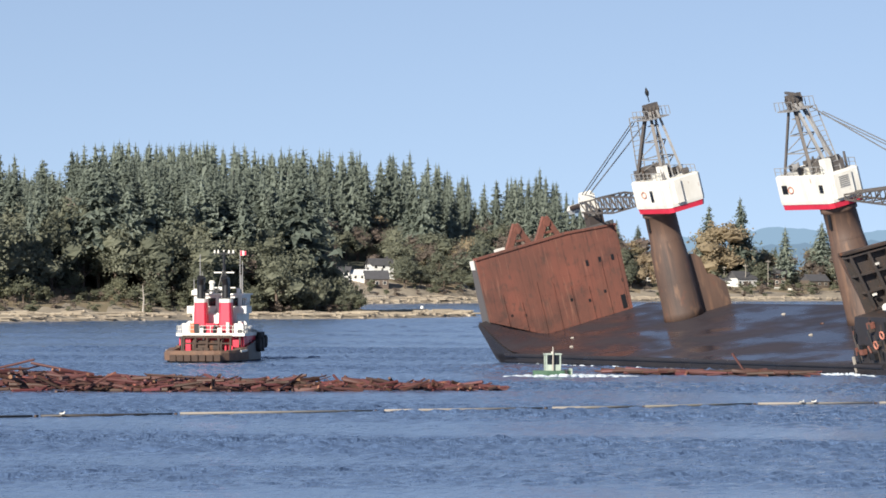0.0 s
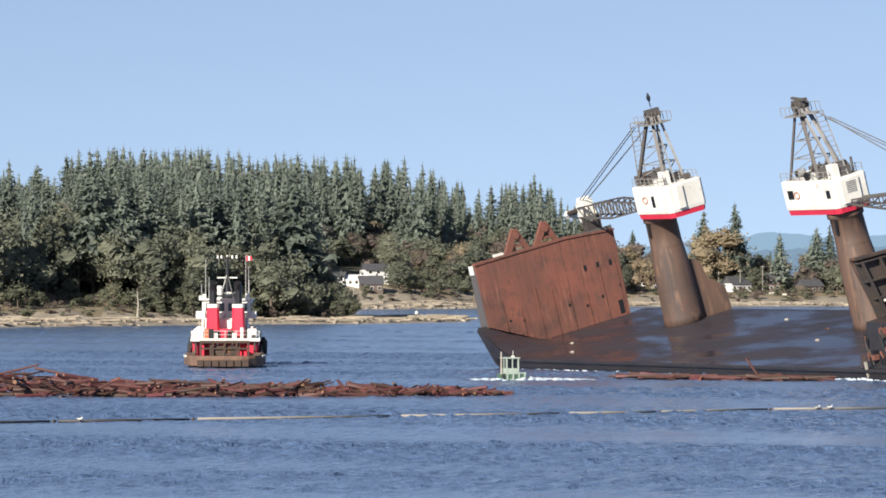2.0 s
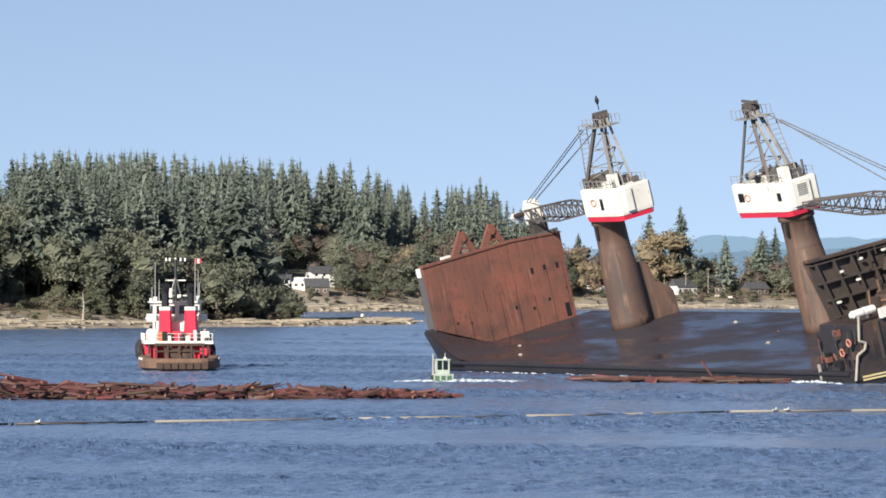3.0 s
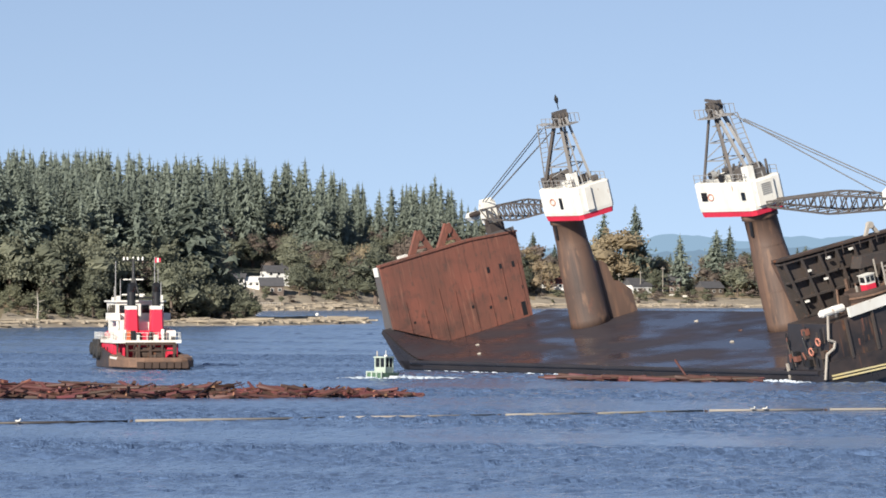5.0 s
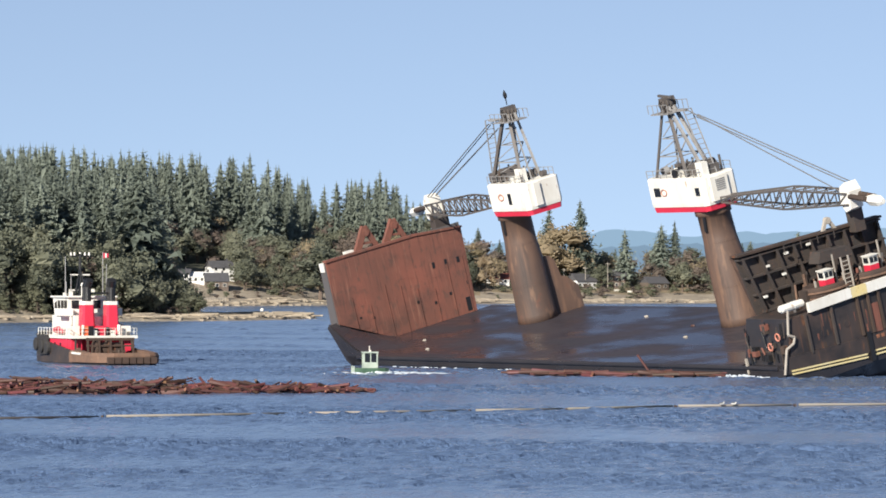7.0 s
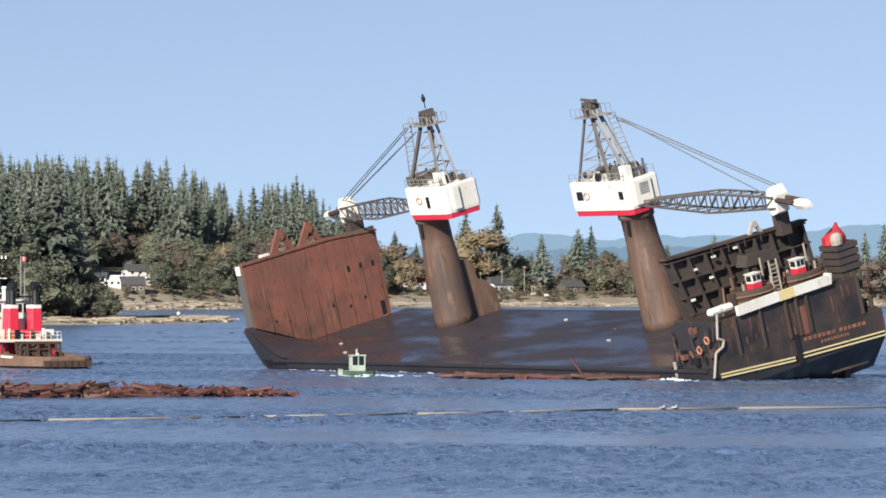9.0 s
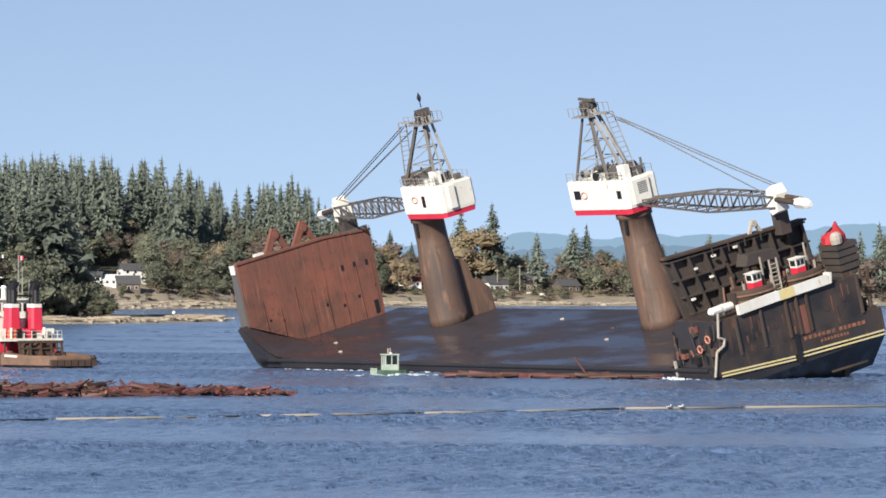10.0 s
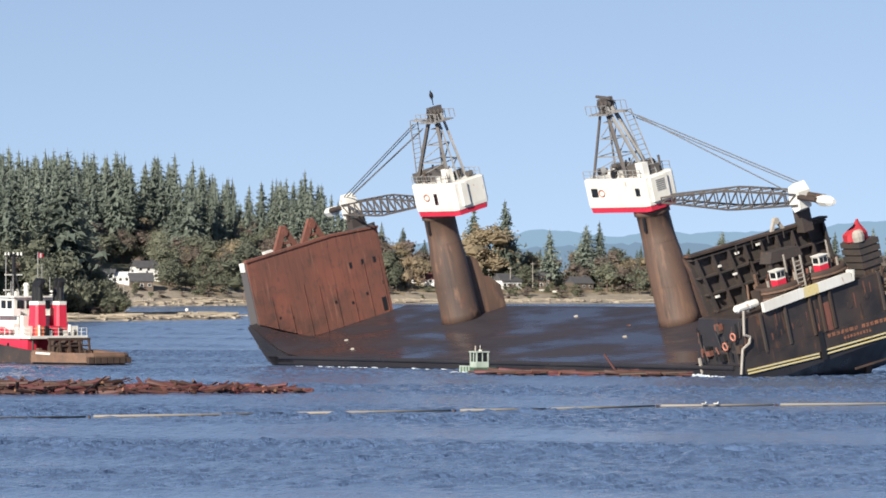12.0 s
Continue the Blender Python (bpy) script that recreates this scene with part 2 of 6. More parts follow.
def water_material():
    m = bpy.data.materials.new("sea_water")
    m.use_nodes = True
    n, l = m.node_tree.nodes, m.node_tree.links
    p = n["Principled BSDF"]
    p.inputs["Base Color"].default_value = (0.108, 0.170, 0.300, 1)
    p.inputs["IOR"].default_value = 1.33
    tex = n.new("ShaderNodeTexCoord")

    def grain(s, stretch, detail=4.0):
        mp = n.new("ShaderNodeMapping")
        mp.inputs["Scale"].default_value = stretch
        l.new(tex.outputs["Object"], mp.inputs["Vector"])
        t = n.new("ShaderNodeTexNoise")
        t.inputs["Scale"].default_value, t.inputs["Detail"].default_value = s, detail
        l.new(mp.outputs[0], t.inputs["Vector"])
        return t.outputs["Fac"]

    def level(fac, a, b, lo, hi):
        r = n.new("ShaderNodeMapRange")
        for key, value in (("From Min", a), ("From Max", b), ("To Min", lo), ("To Max", hi)):
            r.inputs[key].default_value = value
        l.new(fac, r.inputs["Value"])
        return r.outputs[0]

    def sum_of(a, b):
        r = n.new("ShaderNodeMath")
        r.operation = "ADD"
        l.new(a, r.inputs[0])
        l.new(b, r.inputs[1])
        return r.outputs[0]

    # chop with crests across the view, finer ripples, and long smooth slicks
    slick = level(grain(1.0, (0.010, 0.05, 1), 3), 0.47, 0.60, 1.0, 0.45)
    waves = sum_of(grain(1.0, (0.9, 0.35, 1), 5), level(grain(1.0, (2.8, 0.9, 1), 3), 0, 1, 0, 0.5))
    b = n.new("ShaderNodeBump")
    b.inputs["Distance"].default_value = 0.6
    l.new(slick, b.inputs["Strength"])
    l.new(waves, b.inputs["Height"])
    l.new(b.outputs[0], p.inputs["Normal"])
    p.inputs["Roughness"].default_value = 0.16
    return m


WATER = water_material()


# ---------------------------------------------------------------- mesh building
class Shape:
    """Gathers vertices and faces of one mesh."""

    def __init__(self):
        self.v, self.f = [], []

    def add(self, verts, faces):
        k = len(self.v)
        self.v += [tuple(p) for p in verts]
        self.f += [tuple(i + k for i in q) for q in faces]

    def box(self, a, b):
        (x0, y0, z0), (x1, y1, z1) = a, b
        x0, x1, y0, y1, z0, z1 = min(x0, x1), max(x0, x1), min(y0, y1), max(y0, y1), min(z0, z1), max(z0, z1)
        self.add([(x0, y0, z0), (x1, y0, z0), (x1, y1, z0), (x0, y1, z0), (x0, y0, z1), (x1, y0, z1), (x1, y1, z1), (x0, y1, z1)],
                 [(3, 2, 1, 0), (4, 5, 6, 7), (0, 1, 5, 4), (1, 2, 6, 5), (2, 3, 7, 6), (3, 0, 4, 7)])

    def prism(self, poly, way):
        n, way = len(poly), Vector(way)
        lo = [Vector(p) for p in poly]
        normal = Vector((0, 0, 0))
        for i in range(n):
            normal += lo[i].cross(lo[(i + 1) % n])
        if normal.dot(way) < 0:
            lo = lo[::-1]
        hi = [p + way for p in lo]
        self.add(lo + hi, [tuple(range(n - 1, -1, -1)), tuple(range(n, 2 * n))] + [(i, (i + 1) % n, n + (i + 1) % n, n + i) for i in range(n)])

    def tube(self, a, b, r1, r2=None, seg=8, squash=1.0):
        a, b = Vector(a), Vector(b)
        r2 = r1 if r2 is None else r2
        d = (b - a).normalized()
        u = d.orthogonal().normalized() if abs(d.z) < 0.99 else Vector((1, 0, 0))
        w = d.cross(u)
        vs = [p + (u * math.cos(t) + w * math.sin(t) * squash) * r for p, r in ((a, r1), (b, r2)) for t in (2 * math.pi * i / seg for i in range(seg))]
        self.add(vs, [(i, (i + 1) % seg, seg + (i + 1) % seg, seg + i) for i in range(seg)] + [tuple(range(seg - 1, -1, -1)), tuple(range(seg, 2 * seg))])

    def beam(self, a, b, w, h=None):
        """A bar of square section from a to b."""
        a, b = Vector(a), Vector(b)
        h = h or w
        d = (b - a).normalized()
        u = d.cross(Vector((0, 0, 1)))
        u = u.normalized() if u.length > 1e-3 else Vector((1, 0, 0))
        k = u.cross(d)
        vs = [p + u * x * w / 2 + k * z * h / 2 for p in (a, b) for x, z in ((-1, -1), (1, -1), (1, 1), (-1, 1))]
        self.add(vs, [(0, 1, 2, 3), (7, 6, 5, 4), (0, 4, 5, 1), (1, 5, 6, 2), (2, 6, 7, 3), (3, 7, 4, 0)])

    def loft(self, rings, cap=True):
        n = len(rings[0])
        k = len(self.v)
        for r in rings:
            self.v += [tuple(p) for p in r]
        for j in range(len(rings) - 1):
            for i in range(n):
                self.f.append((k + j * n + i, k + j * n + (i + 1) % n, k + (j + 1) * n + (i + 1) % n, k + (j + 1) * n + i))
        if cap:
            self.f += [tuple(k + i for i in range(n - 1, -1, -1)), tuple(k + (len(rings) - 1) * n + i for i in range(n))]

    def mesh(self, name, mats, smooth=False, pick=None, clean=True):
        m = bpy.data.meshes.new(name)
        m.from_pydata(self.v, [], self.f)
        for x in mats if isinstance(mats, (list, tuple)) else [mats]:
            m.materials.append(x)
        if pick:
            m.polygons.foreach_set("material_index", pick)
        if clean:
            bm = bmesh.new()
            bm.from_mesh(m)
            bmesh.ops.recalc_face_normals(bm, faces=bm.faces)
            bm.to_mesh(m)
            bm.free()
        if smooth:
            m.polygons.foreach_set("use_smooth", [True] * len(m.polygons))
        m.update()
        return m


def part(name, shape, mat, parent, label="", smooth=False):
    ob = new(name, shape.mesh(name, mat, smooth))
    ob.parent = parent
    return tagged(ob, label)


def thing(name, label, category, group="", kind=""):
    return tagged(new(name), label, category, group, kind)


def ring(cx, cy, z, rx, ry, seg=16):
    return [(cx + rx * math.cos(2 * math.pi * i / seg), cy + ry * math.sin(2 * math.pi * i / seg), z) for i in range(seg)]


# ---------------------------------------------------------------- water and land
def sea():
    """One sheet to the horizon; waves stand up where the water is near enough to show them."""
    rng = np.random.RandomState(7)
    waves = []
    for k in range(60):
        ln = 1.15 * 1.020 ** k * rng.uniform(0.9, 1.1)
        waves.append((ln, rng.normal(1.3, 0.85), rng.uniform(0, 6.283)))
    slow = [(rng.uniform(25, 70), rng.uniform(6, 16), rng.uniform(0, 6.283)) for k in range(12)]
    quick = [(rng.uniform(4, 11), rng.uniform(3, 9) * rng.choice((-1, 1)), rng.uniform(0, 6.283)) for k in range(10)]
    s = Shape()
    for xs, ys, near, far in ((np.linspace(-112, 84, 370), np.linspace(238, 770, 740), 25, 0), (np.linspace(-215, 140, 300), np.linspace(769.5, 1320, 230), 0, 60)):
        gx, gy = np.meshgrid(xs, ys)
        z, calm, gust = np.zeros_like(gx), np.zeros_like(gx), np.zeros_like(gx)
        for ln, a, at in waves:
            z += 0.010 * ln ** 0.7 * np.sin((gx * np.cos(a) + gy * np.sin(a)) * 2 * np.pi / ln + at)
        for a, b, at in slow:
            calm += np.sin(gx / a + gy / b + at) / 3.4
        for a, b, at in quick:
            gust += np.sin(gx / a + gy / b + at) / 3.2
        z *= np.clip(0.9 - 0.5 * calm, 0.2, 1.4) * np.clip(0.9 + 0.2 * gust, 0.5, 1.3)
        z *= np.clip(np.minimum(gx - xs[0], xs[-1] - gx) / 10, 0, 1)
        if near:
            z *= np.clip((gy - ys[0]) / near, 0, 1)
        if far:
            z *= np.clip((ys[-1] - gy) / far, 0, 1)
        base, w = len(s.v), len(xs)
        s.v += np.stack((gx.ravel(), gy.ravel(), z.ravel()), 1).tolist()
        i = base + (np.arange(len(ys) - 1)[:, None] * w + np.arange(w - 1)[None, :]).ravel()
        s.f += np.stack((i, i + 1, i + w + 1, i + w), 1).tolist()
    for a, b, c, d in ((-2500, -400, 2500, 238), (-2500, 1320, 2500, 4700), (-2500, 238, -112, 769.5), (84, 238, 2500, 769.5), (-2500, 769.5, -215, 1320), (140, 769.5, 2500, 1320)):
        s.add([(a, b, 0), (c, b, 0), (c, d, 0), (a, d, 0)], [(0, 1, 2, 3)])
    tagged(new("water", s.mesh("water", WATER, True, clean=False)), "rippled blue sea water with paler slicks", "water", kind="structure")


# Shorelines, from the left to the right as the camera sees them.
ISLAND = ((-420, 900), (-260, 1090), (-176, 1186), (-150, 1222), (-134, 1250), (-110, 1277), (-84, 1303), (-70, 1345), (-62, 1382), (-90, 1420), (-170, 1480), (-420, 1560))
FAR_SHORE = ((-900, 1940), (-230, 1985), (-137, 2005), (-96, 2050), (-26, 2200), (74, 2255), (210, 2290), (420, 2330), (1200, 2500))


def inland(line, x, y):
    """Distance behind the shoreline (negative: on the water side)."""
    best, side = 1e9, 1
    for (ax, ay), (bx, by) in zip(line, line[1:]):
        dx, dy = bx - ax, by - ay
        k = max(0, min(1, ((x - ax) * dx + (y - ay) * dy) / (dx * dx + dy * dy)))
        ex, ey = x - ax - k * dx, y - ay - k * dy
        d = math.hypot(ex, ey)
        if d < best:
            best, side = d, 1 if dx * ey - dy * ex > 0 else -1
    return best * side


def rise(d, table):
    for (d0, z0), (d1, z1) in zip(table, table[1:]):
        if d <= d1:
            return z0 + (z1 - z0) * max(0, d - d0) / (d1 - d0)
    return table[-1][1]


ISLAND_RISE = ((-12, -3), (0, -0.1), (3, 1.3), (10, 2.0), (18, 4.2), (40, 8), (90, 19), (150, 23), (220, 24))
FAR_RISE = ((-20, -3), (0, -0.1), (6, 1.2), (22, 3.5), (42, 10.0), (80, 16), (150, 26), (260, 30), (500, 32), (1500, 34))


def island_z(x, y):
    d = inland(ISLAND, x, y)
    low = 1.0 if x < -150 else max(0.16, 1 - (x + 150) / 45)       # the point runs out low to the right
    z = rise(d, ISLAND_RISE)
    return (z if z < 1 else 1 + (z - 1) * low) + (noise.noise((x * 0.09, y * 0.09, 3)) * (0.7 if d < 9 or d > 45 else 1.5) if d > 1 else 0)


def far_z(x, y):
    d = inland(FAR_SHORE, x, y)
    flat = 1.0 if x < -70 else max(0.42, 1 - (x + 70) / 130)
    z = rise(d, FAR_RISE)
    return (z if z < 1 else 1 + (z - 1) * flat) + (noise.noise((x * 0.05, y * 0.05, 9)) * 0.9 if d > 2 else 0)


def land(name, height, x0, x1, y0, y1, step, label, line, bands):
    nx, ny = int((x1 - x0) / step) + 1, int((y1 - y0) / step) + 1
    s = Shape()
    grid = [(x0 + i * step, y0 + j * step) for j in range(ny) for i in range(nx)]
    s.v = [(x, y, height(x, y)) for x, y in grid]
    depth = [inland(line, x, y) for x, y in grid]
    pick = []
    for j in range(ny - 1):
        for i in range(nx - 1):
            a = j * nx + i
            q = (a, a + 1, a + nx + 1, a + nx)
            if max(s.v[k][2] for k in q) > -2.5:
                s.f.append(q)
                d = depth[a] + 6 * noise.noise((s.v[a][0] * 0.05, s.v[a][1] * 0.05, 1))
                pick.append(0 if d < bands[0] else 1 if d < bands[1] else 2)
    tagged(new(name, s.mesh(name, [ROCK, GRASS, FOREST], True, pick, clean=False)), label, "ground", kind="structure")


def backdrop_hills():
    """Two ridges on the horizon, their haze painted as an even glowing blue."""
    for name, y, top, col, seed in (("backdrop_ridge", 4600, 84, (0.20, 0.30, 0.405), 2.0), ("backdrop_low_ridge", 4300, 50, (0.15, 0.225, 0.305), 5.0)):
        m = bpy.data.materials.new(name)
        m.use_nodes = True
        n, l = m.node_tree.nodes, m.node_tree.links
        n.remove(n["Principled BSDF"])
        # the ridge glows in its haze colour, the sun doesn't light it
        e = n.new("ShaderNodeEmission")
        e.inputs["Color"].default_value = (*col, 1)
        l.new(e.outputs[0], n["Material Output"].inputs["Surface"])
        s = Shape()
        xs = np.arange(-1300, 1500, 6.0)
        for x in xs:
            z = top * (0.72 + 0.35 * noise.noise((x / 330, seed, 0)) + 0.10 * noise.noise((x / 60, seed, 4))) + 2.6 * noise.noise((x / 7, seed, 7)) + 2.0 * noise.noise((x / 17, seed, 8))
            z *= min(1, max(0.25, (x + 420) / 500)) if seed == 2.0 else 1
            s.v += [(x, y, -2), (x, y + 30, max(4, z))]
        s.f = [(2 * i, 2 * i + 2, 2 * i + 3, 2 * i + 1) for i in range(len(xs) - 1)]
        tagged(new(name, s.mesh(name, m, clean=False)), "far wooded ridge with blue haze painted into its glow", "backdrop", kind="structure")


# ---------------------------------------------------------------- trees
def conifer_crown(seed, slim, bare, layers=42):
    """A ragged inner body and slender drooping branches with sprigs, in whorls, for a tree one metre high."""
    r = random.Random(seed)
    s = Shape()

    def reach(h):
        return slim * (1 - (h - bare) / (1.02 - bare)) ** 0.92 * (0.75 + 0.35 * min(1, (h - bare) / 0.12)) + 0.006
    rings = []
    for k in range(13):
        h = bare + 0.02 + (0.93 - bare) * k / 12
        rings.append([(reach(h) * q * math.cos(i * 0.698 + k), reach(h) * q * math.sin(i * 0.698 + k), h + r.uniform(-0.012, 0.012)) for i in range(9) for q in (r.uniform(0.25, 0.50),)])
    s.loft(rings)
    for k in range(layers):
        h = min(0.985, bare + (0.985 - bare) * (k + r.uniform(-0.4, 0.4)) / layers)
        full = reach(h) * (0.72 + 0.5 * abs(math.sin(k * 1.3 + seed)))
        for b in range(r.randint(9, 12) if h < 0.9 else 5):
            t = r.uniform(0, 6.283)
            c, sn = math.cos(t), math.sin(t)
            ln = full * r.choice((r.uniform(0.6, 1.0), r.uniform(0.8, 1.25)))
            drop = ln * (r.uniform(-0.05, 0.40) if h < 0.9 else r.uniform(-0.9, 0.1))
            wide = 0.006 + ln * r.uniform(0.06, 0.13)
            mid = (c * ln * 0.6, sn * ln * 0.6, h + 0.012 - drop * 0.3)
            s.add([(c * ln * 0.2, sn * ln * 0.2, h + 0.012), (mid[0] - sn * wide, mid[1] + c * wide, mid[2] - wide * 0.5), (c * ln, sn * ln, h - drop), (mid[0] + sn * wide, mid[1] - c * wide, mid[2] - wide * 0.5)],
                  [(0, 1, 2), (0, 2, 3)])
            for _ in range(3):                      # ragged sprigs along the branch
                q = r.uniform(0.45, 1.0)
                o = Vector((c * ln * q, sn * ln * q, h + 0.008 - drop * q * 0.7))
                e = 0.006 + ln * 0.17
                s.add([o + Vector((r.uniform(-e, e), r.uniform(-e, e), e * 0.3)) * 0.5, o + Vector((r.uniform(-e, e), r.uniform(-e, e), -e * r.uniform(0.3, 1.0))), o + Vector((r.uniform(-e, e), r.uniform(-e, e), e * r.uniform(-0.3, 0.5)))], [(0, 1, 2)])
    for a in (0.3, 1.9, 3.5, 5.0):                  # leading shoot
        s.add([(0.010 * math.cos(a), 0.010 * math.sin(a), 0.93), (0.010 * math.cos(a + 1.6), 0.010 * math.sin(a + 1.6), 0.94), (0, 0, 1.03)], [(0, 1, 2)])
    return s


def leafy_crown(seed, clumps, flat, leaf, low=0.22):
    """Clumps of leaf sprays on an uneven, gappy outline, for a tree one metre high."""
    r = random.Random(seed)
    s = Shape()
    lobes = [(Vector((r.uniform(-0.26, 0.26), r.uniform(-0.26, 0.26), r.uniform(low + 0.18, 0.80))), r.uniform(0.15, 0.25)) for _ in range(7)]
    lobes.append((Vector((0, 0, 0.82)), 0.16))
    for c, rad in lobes:                            # leafy inner masses
        s.loft([[(c.x + rad * flat * f * q * math.cos(i * 0.785 + z), c.y + rad * flat * f * q * math.sin(i * 0.785 + z), c.z + rad * z * q) for i in range(8) for q in (r.uniform(0.38, 0.66),)]
                for z, f in ((-0.9, 0.35), (-0.4, 0.88), (0.2, 0.97), (0.85, 0.40))])
    for _ in range(clumps):
        c, rad = r.choice(lobes)
        d = Vector((r.gauss(0, 1), r.gauss(0, 1), r.gauss(0.25, 1))).normalized()
        p = c + Vector((d.x * rad * flat, d.y * rad * flat, d.z * rad)) * r.uniform(0.6, 1.08)
        for _ in range(6):
            a = Vector((r.gauss(0, 1), r.gauss(0, 1), r.gauss(0, 0.8))).normalized() * leaf * r.uniform(0.5, 1.1)
            b = a.cross(Vector((r.gauss(0, 1), r.gauss(0, 1), r.gauss(0, 1)))).normalized() * leaf * r.uniform(0.5, 1.0)
            o = p + Vector((r.gauss(0, 1), r.gauss(0, 1), r.gauss(0, 1))) * leaf * 0.9
            s.add([o - a, o + b, o + a, o - b * 0.8], [(0, 1, 2, 3)])
    return s, lobes


TREES = {}


def make_trees():
    """One tree of each sort; the woods are copies of them."""
    def keep(kind, trunk, crown, mat, label, cat):
        e = thing(kind, label, cat, "shore trees")
        part("trunk", trunk, TRUNK, e)
        part("crown", crown, mat, e)
        TREES.setdefault(kind, []).append(e)
    for k, (slim, bare) in enumerate(((0.22, 0.08), (0.25, 0.14), (0.18, 0.05), (0.26, 0.24), (0.22, 0.12), (0.27, 0.34))):
        t = Shape()
        t.tube((0, 0, -0.06), (0, 0, 0.6), 0.014, 0.009, 6)
        t.tube((0, 0, 0.6), (0.004, 0, 1.0), 0.009, 0.001, 6)
        for q in range(6):
            a, h = q * 2.4 + k, bare * 0.4 + 0.1 * q
            t.tube((0, 0, h), (0.07 * math.cos(a), 0.07 * math.sin(a), h + 0.01), 0.003, 0.001, 4)
        keep("fir_tree", t, conifer_crown(10 + k, slim, bare), FIR, "tall dark green fir tree in a dense shoreline wood", "tree")
    for kind, mat, label, cat, clumps, flat, leaf, n in (
            ("broadleaf_tree", OLIVE, "rounded olive-green broadleaf tree above the rocky shore", "tree", 250, 1.25, 0.027, 4),
            ("autumn_tree", AUTUMN, "yellow-brown autumn tree behind the beach", "tree", 170, 1.3, 0.026, 2),
            ("russet_tree", RUSSET, "russet half-bare tree at the wood's edge", "tree", 150, 1.2, 0.024, 2),
            ("bush", SHRUB, "low green bush on the bank", "bush", 95, 1.9, 0.045, 3)):
        for k in range(n):
            c, lobes = leafy_crown(40 + 7 * k + len(kind), clumps, flat, leaf, 0.0 if kind == "bush" else 0.08)
            t = Shape()
            t.tube((0, 0, -0.06), (0.01, 0, 0.36), 0.028, 0.02, 6)
            for o, rad in lobes:
                t.tube((0.01, 0, 0.30), o, 0.014, 0.003, 5)
            keep(kind, t, c, mat, label, cat)


USED = set()
LEAN = {}      # (trunk mesh, crown mesh) for growth that is joined


def make_lean():
    for k, (slim, bare) in enumerate(((0.22, 0.08), (0.25, 0.14), (0.19, 0.05), (0.26, 0.24))):
        t = Shape()
        t.tube((0, 0, -0.06), (0, 0, 1.0), 0.014, 0.001, 5)
        LEAN.setdefault("fir_tree", []).append((t.mesh("trunk", TRUNK), conifer_crown(80 + k, slim, bare, 28).mesh("crown", FIR)))
    for k in range(3):
        t = Shape()
        t.tube((0, 0, -0.06), (0.01, 0, 0.5), 0.028, 0.01, 5)
        LEAN.setdefault("bush", []).append((t.mesh("trunk", TRUNK), leafy_crown(70 + k, 34, 1.9, 0.062, 0.0)[0].mesh("crown", SHRUB)))


def plant(kind, x, y, z, h, wide=1.0, rnd=random):
    """Puts one tree there, h metres high."""
    k = rnd.randrange(len(TREES[kind]))
    first = TREES[kind][k]
    m = pose(x, y, z, rnd.uniform(-2, 2), rnd.uniform(-2, 2), rnd.uniform(0, 360))
    if (kind, k) in USED:
        ob = copy_thing(first, m)
    else:
        USED.add((kind, k))
        ob = first
        ob.matrix_basis = m
    ob.scale = (h * wide, h * wide, h)
    return ob


def wood_mass(places, rnd, kind="fir_tree", name="far_wood", label="dense dark fir wood on the far hill", category="wood", leaves=None):
    """Growth that nobody could count, joined into one crown mesh and one trunk mesh."""
    top = thing(name, label, category, kind="stuff")
    for k, (name, mat) in enumerate((("trunks", TRUNK), ("crowns", leaves or FIR_ISLAND))):
        vs, fs, base = [], [], 0
        for x, y, z, h, wide in places:
            me = rnd.choice(LEAN[kind])[k]
            co = np.empty(len(me.vertices) * 3)
            me.vertices.foreach_get("co", co)
            a = rnd.uniform(0, 6.283)
            c, s = math.cos(a), math.sin(a)
            co = co.reshape(-1, 3) @ np.array(((c, s, 0), (-s, c, 0), (0, 0, 1))) * (h * wide, h * wide, h) + (x, y, z)
            vs += co.tolist()
            fs += [tuple(i + base for i in p.vertices) for p in me.polygons]
            base += len(co)
        m = bpy.data.meshes.new(name)
        m.from_pydata(vs, [], fs)
        m.materials.append(mat)
        ob = tagged(new(name, m), kind="stuff")
        ob.parent = top


def azimuth(x, y):
    return math.degrees(math.atan2(x, y))


# How high the woods stand above the eye's level, by bearing: degrees, degrees.
CREST = ((-9.5, 1.62), (-8.6, 1.52), (-8.0, 1.48), (-7.65, 1.44), (-7.2, 1.68), (-6.6, 1.56), (-6.15, 1.60), (-5.2, 1.54), (-4.3, 1.50), (-3.75, 1.48), (-3.4, 1.46),
         (-3.05, 1.38), (-2.6, 1.16), (-2.25, 1.16), (-1.8, 1.30), (-1.5, 1.0), (-1.0, 0.72), (0.0, 0.66), (0.3, 0.80), (0.6, 0.62), (1.3, 0.60), (2.0, 0.55), (3.0, 0.58), (4.6, 0.62), (5.6, 0.66))


def crest(az):
    for (a, u), (b, v) in zip(CREST, CREST[1:]):
        if az <= b:
            return u + (v - u) * max(0, az - a) / (b - a)
    return CREST[-1][1]


